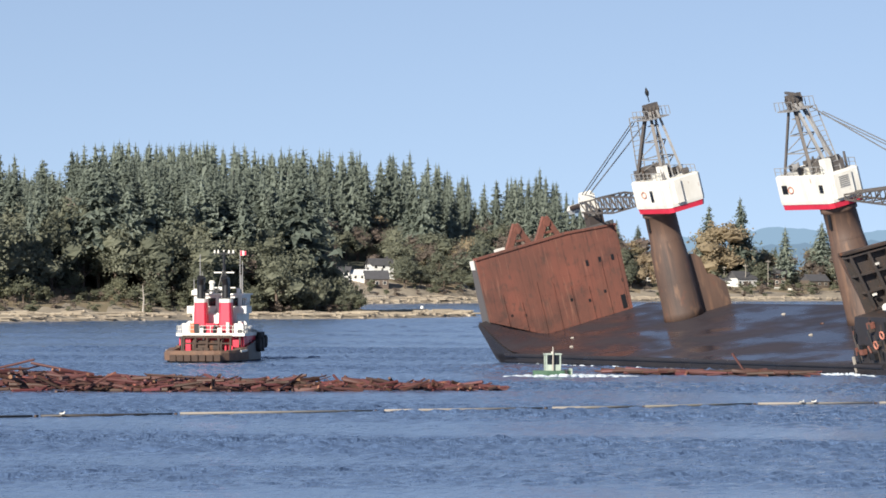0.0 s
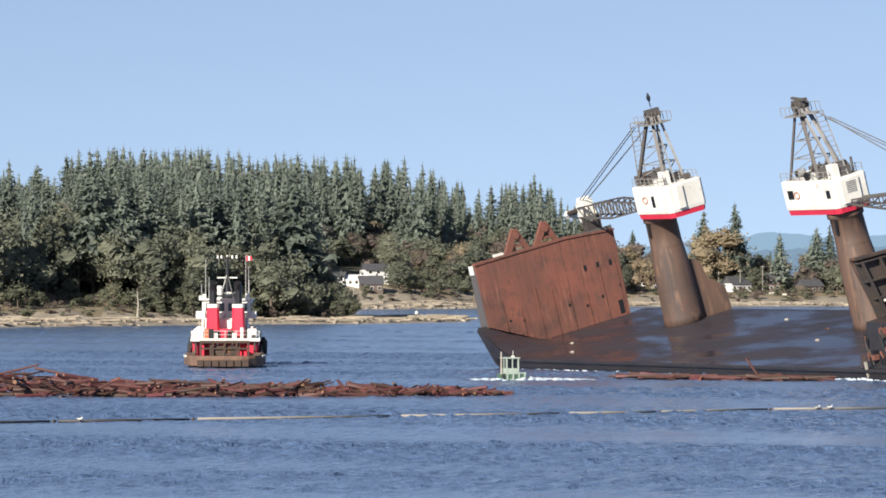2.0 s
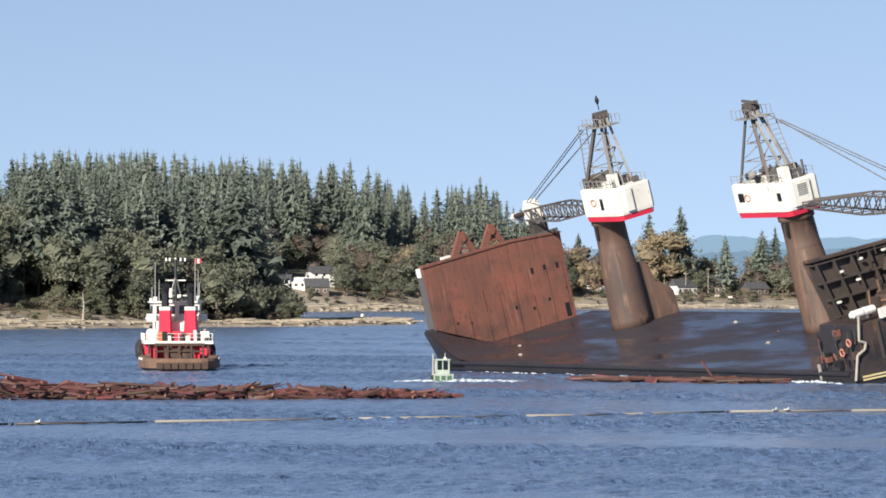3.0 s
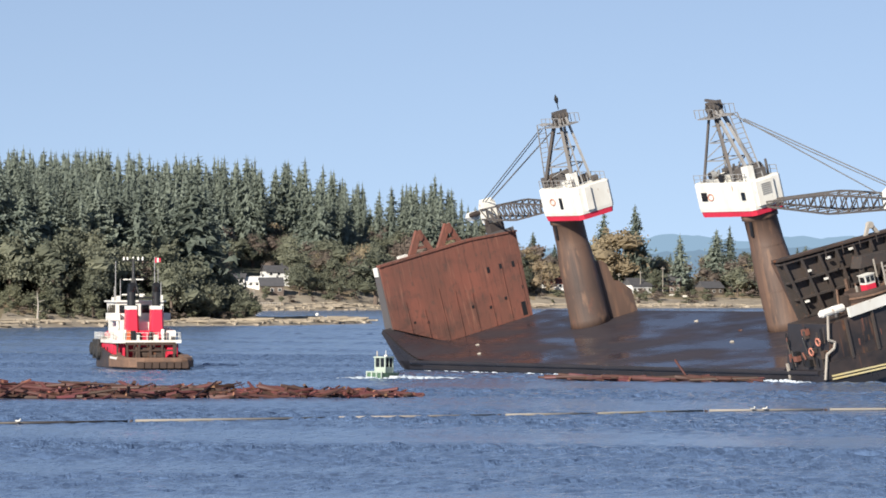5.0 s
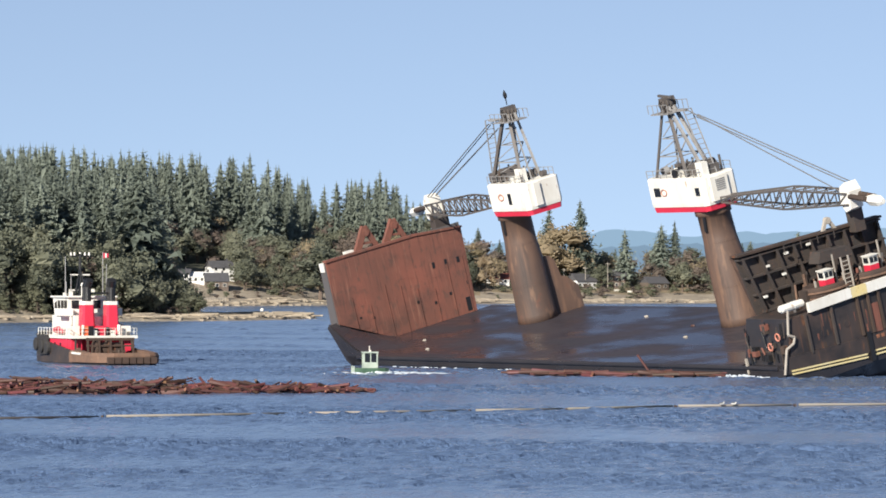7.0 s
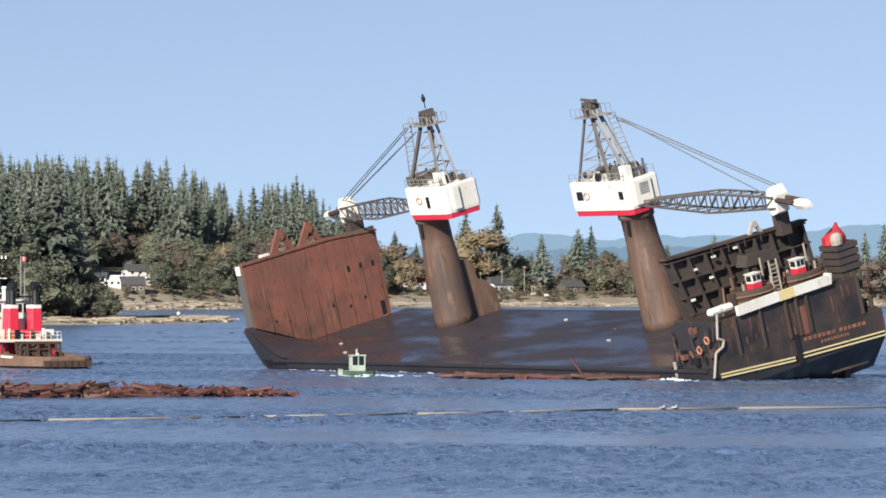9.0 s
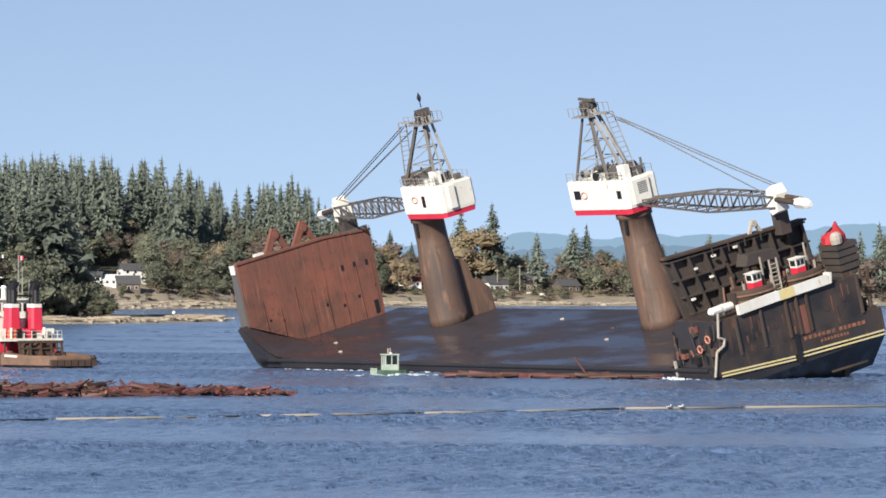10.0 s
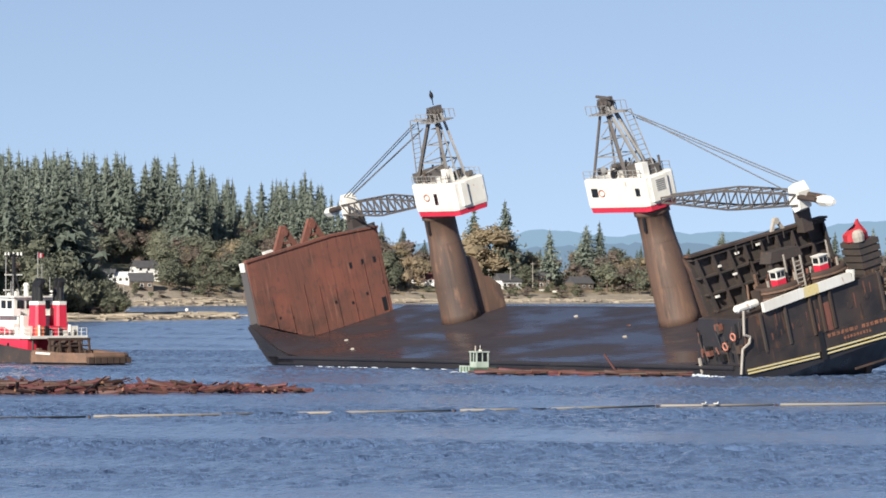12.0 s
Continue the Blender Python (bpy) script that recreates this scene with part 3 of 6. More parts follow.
def woods():
    r = random.Random(5)
    # the island: firs behind, broadleaf trees along the bank
    n = 0
    while n < 230:
        x, y = r.uniform(-300, -88), r.uniform(1180, 1560)
        d = inland(ISLAND, x, y)
        az = azimuth(x, y)
        if d < 34 or az < -10.2 or az > -4.6 or d > 175:
            continue
        z = island_z(x, y)
        top = EYE_Z + math.hypot(x, y) * math.tan(radians(crest(az)))
        h = (top - z) * r.uniform(0.80, 1.02) * (1 if d > 90 else 0.86) * (1.04 if r.random() < 0.12 else 1)
        if h > 12:
            plant("fir_tree", x, y, z, h, r.uniform(0.8, 1.1), r)
        n += 1
    n = 0
    while n < 130:
        x = r.uniform(-230, -88)
        y = r.uniform(1150, 1420)
        d = inland(ISLAND, x, y)
        az = azimuth(x, y)
        if d < (30 if az < -6.75 else 13) or d > 72 or az < -10 or az > -3.95:
            continue
        edge = max(0.0, min(1.0, (-4.0 - az) / 0.9))
        h = (5 + 13 * edge) * r.uniform(0.7, 1.2) * (0.75 if d < 22 else 1.1)
        plant("russet_tree" if r.random() < 0.12 else "broadleaf_tree", x, y, island_z(x, y), h, r.uniform(0.9, 1.25), r)
        n += 1
    for _ in range(170):
        x = r.uniform(-200, -92)
        y = r.uniform(1160, 1360)
        if (22 if azimuth(x, y) < -6.75 else 9) < inland(ISLAND, x, y) < 36:
            plant("bush", x, y, island_z(x, y), r.uniform(2.0, 4.2), 1.0, r)
    n = 0
    while n < 70:                                  # thicket under the first trees
        x, y = r.uniform(-190, -92), r.uniform(1160, 1360)
        if (20 if azimuth(x, y) < -6.75 else 12) < inland(ISLAND, x, y) < 40:
            plant("bush", x, y, island_z(x, y), r.uniform(4.0, 7.5), 0.9, r)
            n += 1
    green, brown = [], []
    while len(green) + len(brown) < 210:           # brush and brambles on the island's bank
        a = radians(r.uniform(-9.6, -4.1))
        dist = r.uniform(1150, 1360)
        x, y = dist * math.sin(a), dist * math.cos(a)
        if 9 < inland(ISLAND, x, y) < 36:
            (green if r.random() < 0.45 else brown).append((x, y, island_z(x, y), r.uniform(0.9, 2.6), r.uniform(0.9, 1.5)))
    wood_mass(green, r, "bush", "bank_brush", "green brush on the island's dry bank", "brush", SHRUB_ISLAND)
    wood_mass(brown, r, "bush", "bank_brush", "brown brambles on the island's dry bank", "brush", RUSSET_ISLAND)
    # the far shore: tall firs on the hill, mixed trees and gardens lower down
    n, far = 0, []
    while n < 250:
        x, y = r.uniform(-330, -20), r.uniform(2040, 2420)
        d = inland(FAR_SHORE, x, y)
        az = azimuth(x, y)
        if d < 75 or az < -7 or az > -0.9:
            continue
        if d < 130 and -4.35 < az < -3.45:
            continue
        z = far_z(x, y)
        top = EYE_Z + math.hypot(x, y) * math.tan(radians(crest(az)))
        h = (top - z) * r.uniform(0.86, 1.05) * (1 if d > 120 else 0.85)
        if h > 9:
            far.append((x, y, z, h, r.uniform(0.65, 0.95)))
        n += 1
    wood_mass(far, r)
    n = 0
    while n < 95:                                  # the wood's lower edge between the houses and the beach
        a = radians(r.uniform(-5.4, -0.7))
        dist = r.uniform(2040, 2330)
        x, y = dist * math.sin(a), dist * math.cos(a)
        d = inland(FAR_SHORE, x, y)
        az = math.degrees(a)
        if d < 26 or d > 125 or (d < 88 and -4.45 < az < -3.6):
            continue
        plant(r.choice(("broadleaf_tree", "broadleaf_tree", "russet_tree")), x, y, far_z(x, y), r.uniform(6, 10) if d < 45 else r.uniform(10, 19), r.uniform(1.0, 1.35), r)
        n += 1
    n = 0
    while n < 70:                                  # behind the beach houses
        a = radians(r.uniform(-0.9, 5.8))
        dist = r.uniform(2300, 2480)
        x, y = dist * math.sin(a), dist * math.cos(a)
        d = inland(FAR_SHORE, x, y)
        if d < 72 or d > 190:
            continue
        plant(r.choice(("broadleaf_tree", "russet_tree", "russet_tree", "autumn_tree")), x, y, far_z(x, y), r.uniform(8, 15), r.uniform(1.0, 1.4), r)
        n += 1
    n = 0
    while n < 210:
        x, y = r.uniform(-200, 260), r.uniform(2030, 2480)
        d = inland(FAR_SHORE, x, y)
        az = azimuth(x, y)
        if d < 34 or d > 170 or az < -5.2 or az > 5.8 or (d < 92 and -4.5 < az < -3.55) or (d < 78 and -0.1 < az < 1.8):
            continue
        kind = r.choice(("russet_tree", "broadleaf_tree", "broadleaf_tree", "russet_tree", "autumn_tree", "bush"))
        h = {"bush": r.uniform(3, 6)}.get(kind, r.uniform(9, 17))
        if -2.9 < az < -1.2 and kind != "bush":
            h *= 1.35
        plant(kind, x, y, far_z(x, y), h, r.uniform(0.9, 1.3), r)
        n += 1
    n = 0
    while n < 22:
        x, y = r.uniform(-30, 260), r.uniform(2330, 2600)
        az = azimuth(x, y)
        d = inland(FAR_SHORE, x, y)
        if d < 95 or az < -0.9 or az > 5.8:
            continue
        z = far_z(x, y)
        top = EYE_Z + math.hypot(x, y) * math.tan(radians(crest(az)))
        plant("fir_tree", x, y, z, max(9, (top - z) * r.uniform(0.5, 0.95)), r.uniform(0.8, 1.1), r)
        n += 1
    green, brown = [], []
    while len(green) + len(brown) < 330:           # brush along the far bank
        a = radians(r.uniform(-5.6, 5.9))
        dist = r.uniform(2010, 2420)
        x, y = dist * math.sin(a), dist * math.cos(a)
        d = inland(FAR_SHORE, x, y)
        if 16 < d < 70 and not (d > 36 and -4.4 < math.degrees(a) < -3.6):
            (green if r.random() < 0.55 else brown).append((x, y, far_z(x, y), r.uniform(1.8, 4.6), r.uniform(1.0, 1.7)))
    wood_mass(green, r, "bush", "bank_brush", "green brush along the far bank", "brush", SHRUB_ISLAND)
    wood_mass(brown, r, "bush", "bank_brush", "brown leafless brush along the far bank", "brush", RUSSET_ISLAND)
    for _ in range(60):                            # gardens round the houses
        a = radians(r.uniform(-4.9, -3.3))
        dist = r.uniform(2030, 2110)
        x, y = dist * math.sin(a), dist * math.cos(a)
        d = inland(FAR_SHORE, x, y)
        if 24 < d < 95:
            low = dist < 2062
            if not low and -4.45 < math.degrees(a) < -3.5 and dist < 2100:
                continue
            plant(r.choice(("bush", "bush", "broadleaf_tree") if low else ("broadleaf_tree", "russet_tree")), x, y, far_z(x, y), r.uniform(1.8, 3.4) if low else r.uniform(8, 15), 1.1, r)
    # single trees that stand out
    for kind, az, dist, top_el, wide in (("fir_tree", 0.62, 2330, 0.955, 0.75), ("fir_tree", 0.20, 2360, 0.86, 1.0), ("autumn_tree", 0.36, 2325, 0.68, 1.25), ("autumn_tree", 0.27, 2328, 0.60, 1.1),
                                         ("fir_tree", 1.14, 2330, 0.60, 1.05), ("fir_tree", 1.60, 2340, 0.66, 1.0), ("fir_tree", 1.74, 2342, 0.70, 0.9),
                                         ("fir_tree", 3.21, 2350, 0.57, 0.9), ("fir_tree", 5.05, 2360, 0.62, 0.9), ("fir_tree", 5.3, 2360, 0.72, 0.9),
                                         ("russet_tree", 1.9, 2325, 0.36, 1.3), ("russet_tree", 5.2, 2330, 0.30, 1.4), ("broadleaf_tree", -2.55, 2085, 0.42, 1.5)):
        a = radians(az)
        x, y = dist * math.sin(a), dist * math.cos(a)
        z = far_z(x, y)
        plant(kind, x, y, z, EYE_Z + dist * math.tan(radians(top_el)) - z, wide, r)


def snag(x, y):
    """A bare dead tree on the rocks."""
    s = Shape()
    z = island_z(x, y) - 0.3
    s.tube((0, 0, 0), (0.3, 0, 4.5), 0.35, 0.22, 7)
    s.tube((0.3, 0, 4.5), (0.0, 0, 8.2), 0.22, 0.08, 7)
    for h, a, ln in ((3.0, 0.3, 1.6), (4.6, 2.8, 1.5), (5.6, 0.2, 1.8), (6.6, 3.3, 1.0)):
        s.tube((0.2, 0, h), (0.2 + ln * math.cos(a), 0.3 * math.sin(a), h + ln * 0.35), 0.09, 0.03, 5)
    ob = tagged(new("dead_tree", s.mesh("dead_tree", SNAG)), "bleached bare dead tree trunk on the shore", "dead tree")
    ob.location = (x, y, z)


def shore_stones(name, line, height, count, x0, x1, size, label, seed):
    """Boulders and drift logs along the waterline, in one mesh."""
    r = random.Random(seed)
    s = Shape()
    n = 0
    while n < count:
        k = r.randrange(len(line) - 1)
        (ax, ay), (bx, by) = line[k], line[k + 1]
        q = r.random()
        x, y = ax + (bx - ax) * q, ay + (by - ay) * q
        ln = math.hypot(bx - ax, by - ay)
        if r.random() > ln / 120:
            continue
        d = r.uniform(0.5, 10) * (1 if size < 1.2 else 1.6)
        x, y = x - (by - ay) / ln * d, y + (bx - ax) / ln * d
        if not x0 < x < x1:
            continue
        n += 1
        z = height(x, y)
        if r.random() < 0.25:
            a, half = r.uniform(-0.6, 0.6), r.uniform(2, 5)
            s.tube((x - half * math.cos(a), y - half * math.sin(a), z + 0.25), (x + half * math.cos(a), y + half * math.sin(a), z + 0.35), 0.3, 0.22, 6)
        else:
            w, h = size * r.choice((r.uniform(0.3, 0.9), r.uniform(0.5, 2.2))), size * r.uniform(0.2, 0.75)
            rings = []
            for f, zz in ((1.0, -0.3), (0.95, 0.3 * h), (0.55, 0.9 * h)):
                rings.append([(x + f * w * r.uniform(0.8, 1.2) * math.cos(t * 1.047), y + f * w * r.uniform(0.7, 1.0) * math.sin(t * 1.047), z + zz) for t in range(6)])
            s.loft(rings)
    tagged(new(name, s.mesh(name, ROCK)), label, "rocks", kind="stuff")


def house(x, y, z, w, d, h, turn, wall, roof, label, windows=3, roof_h=2.6, storeys=1):
    e = thing("house", label, "house", "houses on the far shore")
    e.matrix_basis = pose(x, y, z, 0, 0, turn)
    s = Shape()
    s.box((-w / 2, 0, -2.5), (w / 2, d, h))
    part("wall", s, wall, e)
    s = Shape()
    o = 0.5
    for sg in (-1, 1):
        s.prism([(-w / 2 - o, d / 2, h + roof_h), (-w / 2 - o, d / 2 + sg * (d / 2 + o), h - 0.25), (-w / 2 - o, d / 2 + sg * (d / 2 + o), h - 0.5), (-w / 2 - o, d / 2, h + roof_h - 0.3)], (w + 2 * o, 0, 0))
    s.prism([(-w / 2, d - 0.1, h), (-w / 2, 0.1, h), (-w / 2, d / 2, h + roof_h - 0.3)], (w, 0, 0))
    part("roof", s, roof, e)
    for st in range(storeys):
        for k in range(windows):
            cx = -w / 2 + w * (k + 0.5) / windows
            zz = 0.9 + st * 2.8
            s = Shape()
            s.box((cx - 0.75, -0.06, zz), (cx + 0.75, 0.1, zz + 1.4))
            win = part("window", s, WHITE, e)
            s = Shape()
            s.box((cx - 0.6, -0.10, zz + 0.12), (cx + 0.6, -0.02, zz + 1.28))
            part("pane", s, GLASS, win)
    s = Shape()
    s.box((w * 0.25, d * 0.5 - 0.4, h), (w * 0.25 + 0.8, d * 0.5 + 0.4, h + roof_h + 0.9))
    part("chimney", s, ROOF_GREY, e)
    return e


def houses():
    def at(az, dist):
        a = radians(az)
        return dist * math.sin(a), dist * math.cos(a)
    for az, dist, z, w, d, h, turn, wall, roof, label, win, rh, st in (
            (-3.72, 2090, 17.0, 11, 9, 5.4, 24, SIDING, ROOF_GREY, "white two-storey house among firs above the bank", 3, 2.8, 2),
            (-4.02, 2062, 13.0, 11, 8, 3.0, -8, SIDING, SIDING, "low white house with a pale roof above the bank", 4, 2.0, 1),
            (-4.26, 2062, 12.6, 9, 8, 3.0, -4, SIDING, ROOF_GREY, "white bungalow with a porch among trees", 4, 2.0, 1),
            (-4.62, 2066, 13.2, 12, 8, 2.8, 6, ROOF_RED, ROOF_RED, "red-brown cabin half hidden by trees", 3, 2.2, 1),
            (-3.80, 2058, 11.2, 10, 8, 3.6, 12, SIDING_DARK, ROOF_GREY, "dark-stained house with a steep roof above the bank", 3, 3.4, 1),
            (-0.40, 2285, 9.0, 11, 9, 3.0, 0, SIDING, ROOF_RED, "white cottage with a red roof behind the beach", 3, 2.6, 1),
            (0.47, 2312, 7.2, 9, 8, 3.0, 8, SIDING, ROOF_GREY, "white garage with a grey roof", 2, 2.2, 1),
            (0.68, 2312, 7.0, 12, 9, 3.6, 38, SIDING, ROOF_GREY, "pale cottage with a glazed porch and dark gable roof", 4, 3.6, 1),
            (1.00, 2325, 9.0, 12, 9, 6.2, 4, SIDING_DARK, ROOF_GREY, "large grey two-storey house behind the beach", 4, 2.6, 2),
            (1.55, 2312, 7.4, 11, 9, 3.4, 30, SIDING_DARK, ROOF_GREY, "dark house with a pale gable behind the beach", 3, 3.0, 1),
            (-0.95, 2300, 9.0, 10, 8, 3.0, 0, SIDING_DARK, ROOF_GREY, "low brown house among bushes", 3, 2.2, 1)):
        x, y = at(az, dist)
        house(x, y, far_z(x, y) + 0.3, w, d, h, turn, wall, roof, label, win, rh, st)
    for az, dist, h in ((0.93, 2312, 13), (0.40, 2315, 10), (-4.02, 2035, 9), (0.66, 2312, 11)):
        x, y = at(az, dist)
        e = thing("utility_pole", "weathered wooden utility pole with a crossarm", "utility pole", "utility poles")
        e.location = (x, y, far_z(x, y) - 0.2)
        s = Shape()
        s.tube((0, 0, 0), (0, 0, h), 0.22, 0.14, 7)
        part("pole", s, SNAG, e)
        s = Shape()
        s.beam((-1.2, 0, h - 0.8), (1.2, 0, h - 0.8), 0.2)
        part("crossarm", s, SNAG, e)
    x, y = at(-3.255, 1697)
    s = Shape()
    s.loft([ring(0, 0, z, q, q, 12) for z, q in ((-0.3, 0.3), (0.0, 0.6), (0.45, 0.7), (0.9, 0.5), (1.1, 0.15))])
    b = tagged(new("mooring_buoy", s.mesh("mooring_buoy", WHITE, True)), "small white mooring buoy in the channel", "buoy")
    b.location = (x, y, 0)
    # stair rail down the bank and a skiff on the beach
    x, y = at(-3.98, 2020)
    s = Shape()
    for k in range(10):
        s.beam((k * 1.1, 0, 0), (k * 1.1, 0, 1.5), 0.18)
    s.beam((0, 0, 1.4), (9.9, 0, 1.4), 0.15)
    f = tagged(new("garden_fence", s.mesh("garden_fence", SNAG)), "pale wooden garden fence on the bank", "fence")
    f.location = (x, y, far_z(x, y + 3))
    for az, dist, turn in ((1.06, 2300, 10), (1.22, 2296, -15)):
        x, y = at(az, dist)
        s = Shape()
        s.loft([[(k * 1.6, -0.7 * q, 0.9), (k * 1.6, -0.4 * q, 0.05), (k * 1.6, 0.4 * q, 0.05), (k * 1.6, 0.7 * q, 0.9)] for k, q in ((-1.3, 1), (0, 1.25), (1, 0.9), (1.6, 0.15))])
        b = tagged(new("skiff", s.mesh("skiff", WHITE)), "small white skiff pulled up on the beach", "boat")
        b.matrix_basis = pose(x, y, far_z(x, y), 0, 0, turn)


sea()
land("island_ground", island_z, -424, -52, 880, 1570, 5.0, "rocky island shore with dry grass and forest floor", ISLAND, (15, 40))
land("far_ground", far_z, -920, 1200, 1880, 3400, 16.0, "low far shore with beach, bank and wooded rise", FAR_SHORE, (34, 80))
backdrop_hills()


# ---------------------------------------------------------------- the log barge
# Its own space: x runs from the bow (-104) to the stern (0), y from the low side to the high side, z square to the deck.
BEAM, LENGTH = 26.0, 104.0


def barge():
    e = thing("log_barge", "heeled black log barge with rusty end walls and wet deck", "barge")
    s = Shape()
    prof = [(0, -0.02), (0, -2.8), (-3.5, -6.6), (-13, -9.0), (-90, -9.0), (-97.4, -2.0), (-99.4, -0.02)]
    s.prism([(x, 0, z) for x, z in prof], (0, BEAM, 0))
    part("hull", s, HULL, e, "black hull with raked bow and stern")
    s = Shape()                                                    # deck plating, slightly uneven
    xs, ys = np.linspace(-102.5, -8.5, 48), np.linspace(0.06, BEAM - 0.06, 14)
    for y in ys:
        for x in xs:
            curl = max(0, min(1, (-x - 93.5) / 8.2)) ** 1.5 * max(0, min(1, (9.6 - y) / 8.6)) ** 1.15      # the low corner of the bow sweeps up
            s.v.append((x, y, 0.05 + 0.05 * noise.noise((x * 0.2, y * 0.3, 0)) + 0.10 * max(0, 1 - y / 1.4) + 4.2 * curl))
    nx = len(xs)
    s.f = [(j * nx + i, j * nx + i + 1, (j + 1) * nx + i + 1, (j + 1) * nx + i) for j in range(len(ys) - 1) for i in range(nx - 1)]
    part("deck", s, WET, e, "wet black sloping deck", True)
    s = Shape()                                                    # rounded low edge of the deck
    s.tube((-96.5, 0.05, -0.12), (-1, 0.05, -0.12), 0.28, seg=10)
    part("rubbing_strake", s, HULL, e)
    for y, z in ((-0.06, -0.9),):
        s = Shape()
        s.box((-97, y - 0.05, z - 0.12), (-3, y + 0.06, z + 0.12))
        part("weld_seam", s, HULL, e)
    # bow wall
    s = Shape()
    s.prism([(-102, 1.6, 3.9), (-102, 9.4, 0.02), (-102, 23.2, 0.02), (-102, 23.5, 11.8), (-102, 16, 12.5), (-102, 1.6, 12.6)], (-0.25, 0, 0))
    wall = part("bow_wall", s, RUST, e, "tall rust-red steel end wall with weld streaks")
    r = random.Random(3)
    y = 2.2
    while y < 23.0:                                               # plates of the wall, lapped unevenly
        w = r.uniform(1.1, 1.7)
        y1 = min(23.2, y + w)
        lo = max(0.06, 3.95 - (y - 1.6) * 0.5)
        cut = r.uniform(5.0, 7.5)
        for a, b in ((lo, cut), (cut + 0.03, 12.35 if y < 16 else 12.35 - (y1 - 16) * 0.09)):
            s = Shape()
            s.box((-102 + 0.02 + r.uniform(0.0, 0.02), y + 0.008, a), (-102.05, y1 - 0.008, b))
            part("plate", s, RUST, wall)
        y = y1
    for y in (4.3, 6.9, 9.7, 12.1, 14.6, 17.3, 20.0, 22.6):       # ribs on the lower half
        s = Shape()
        lo = max(0.1, 3.95 - (y - 1.6) * 0.5)
        s.beam((-101.9, y, lo), (-101.9, y, r.uniform(4.5, 8.0)), 0.07, 0.07)
        part("rib", s, RUST, wall)
    for y, z, w, h in ((17.9, 7.8, 0.4, 0.8), (19.9, 7.8, 0.4, 0.7), (21.9, 7.6, 0.4, 0.8), (14.3, 3.6, 0.35, 0.4), (17.0, 2.8, 0.35, 0.4), (19.6, 3.4, 0.35, 0.4),
                       (7.0, 3.4, 0.35, 0.35), (22.1, 1.3, 0.7, 1.9), (22.6, 4.2, 0.3, 0.5), (5.0, 3.9, 0.3, 0.3)):
        s = Shape()
        s.box((-101.93, y - w / 2, z - h / 2), (-102.02, y + w / 2, z + h / 2))
        part("opening", s, BLACK, wall)
    s = Shape()                                                    # top capping
    s.prism([(-101.8, 1.5, 12.45), (-101.8, 16, 12.4), (-101.8, 23.6, 11.7), (-101.8, 23.6, 11.95), (-101.8, 16, 12.7), (-101.8, 1.5, 12.75)], (-0.8, 0, 0))
    part("wall_capping", s, RUST, e)
    s = Shape()                                                    # the bow behind the wall
    s.prism([(-102.3, 1.5, 3.5), (-102.3, 1.5, 12.5), (-103.6, 1.5, 12.2), (-104.2, 1.5, 4.0), (-103.4, 1.5, 0.5)], (0, 22.0, 0))
    part("bow_plating", s, GREY, e, "grey painted bow plating")
    s = Shape()
    s.prism([(-103.5, 1.35, 11.2), (-102.5, 1.35, 11.2), (-102.4, 1.35, 12.5), (-103.5, 1.35, 12.4)], (0, 0.2, 0))
    part("bow_marking", s, WHITE, e, "white painted patch")
    s = Shape()                                                    # dark shoulder at the low corner of the bow
    edge = [(-93.5 - 8.6 * k / 8, 0.0, 4.2 * (k / 8) ** 1.5) for k in range(9)]
    s.prism([(-93.5, 0.0, -2.0), (-97.4, 0.0, -2.0), (-99.6, 0.0, -0.6), (-102.7, 0.0, 3.8)] + edge[::-1], (0, 1.2, 0))
    part("bow_shoulder", s, HULL, e)
    s = Shape()                                                    # high-side bow quarter
    s.prism([(-102.3, 2.5, 0), (-102.3, 23.2, 0), (-103.2, 23.2, 0), (-103.2, 3, 0)], (0, 0, 0.9))
    part("bow_deck", s, HULL, e)
    for y0, tall in ((7.2, 3.2), (11.8, 3.0)):                    # rope guides standing on the wall
        g = Shape()
        g.beam((-103, y0, 12.3), (-103, y0 + 2.0, 12.3 + tall), 0.55, 0.9)
        g.beam((-103, y0 + 3.4, 12.2), (-103, y0 + 2.0, 12.3 + tall), 0.45, 0.7)
        g.beam((-103, y0 + 0.8, 13.4), (-103, y0 + 2.8, 13.2), 0.3)
        g.tube((-102.6, y0 + 1.9, 12.3 + tall * 0.75), (-103.4, y0 + 1.9, 12.3 + tall * 0.75), 0.5, seg=10)
        part("fairlead_frame", g, RUST, e, "rusty triangular fairlead frame")
    s = Shape()
    s.box((-103.4, 5.3, 12.5), (-102.6, 6.6, 13.0))
    part("lamp_box", s, WHITE, e)
    # boom rest posts
    for x, y, h, hw in ((-103.3, 21.2, 13.6, 1.1), (-7.4, 19.9, 14.4, 0.75)):
        s = Shape()
        s.prism([(x - 0.7, y - hw, 11.3), (x + 0.7, y - hw, 11.3), (x + 0.7, y + hw, 11.3), (x - 0.7, y + hw, 11.3)], (0, 0, h - 11.3))
        s.beam((x, y - hw, h - 0.1), (x, y - hw, h + 0.8), 0.4)
        s.beam((x, y + hw, h - 0.1), (x, y + hw, h + 0.8), 0.4)
        part("boom_rest", s, FRAMES, e, "black boom rest on the end wall")
    # stern wall: plate towards the deck, open framing towards the stern
    s = Shape()
    s.prism([(-9, 2.6, 12.5), (-9, 5.0, 0), (-9, 25.2, 0), (-9, 23.9, 11.9)], (0.2, 0, 0))
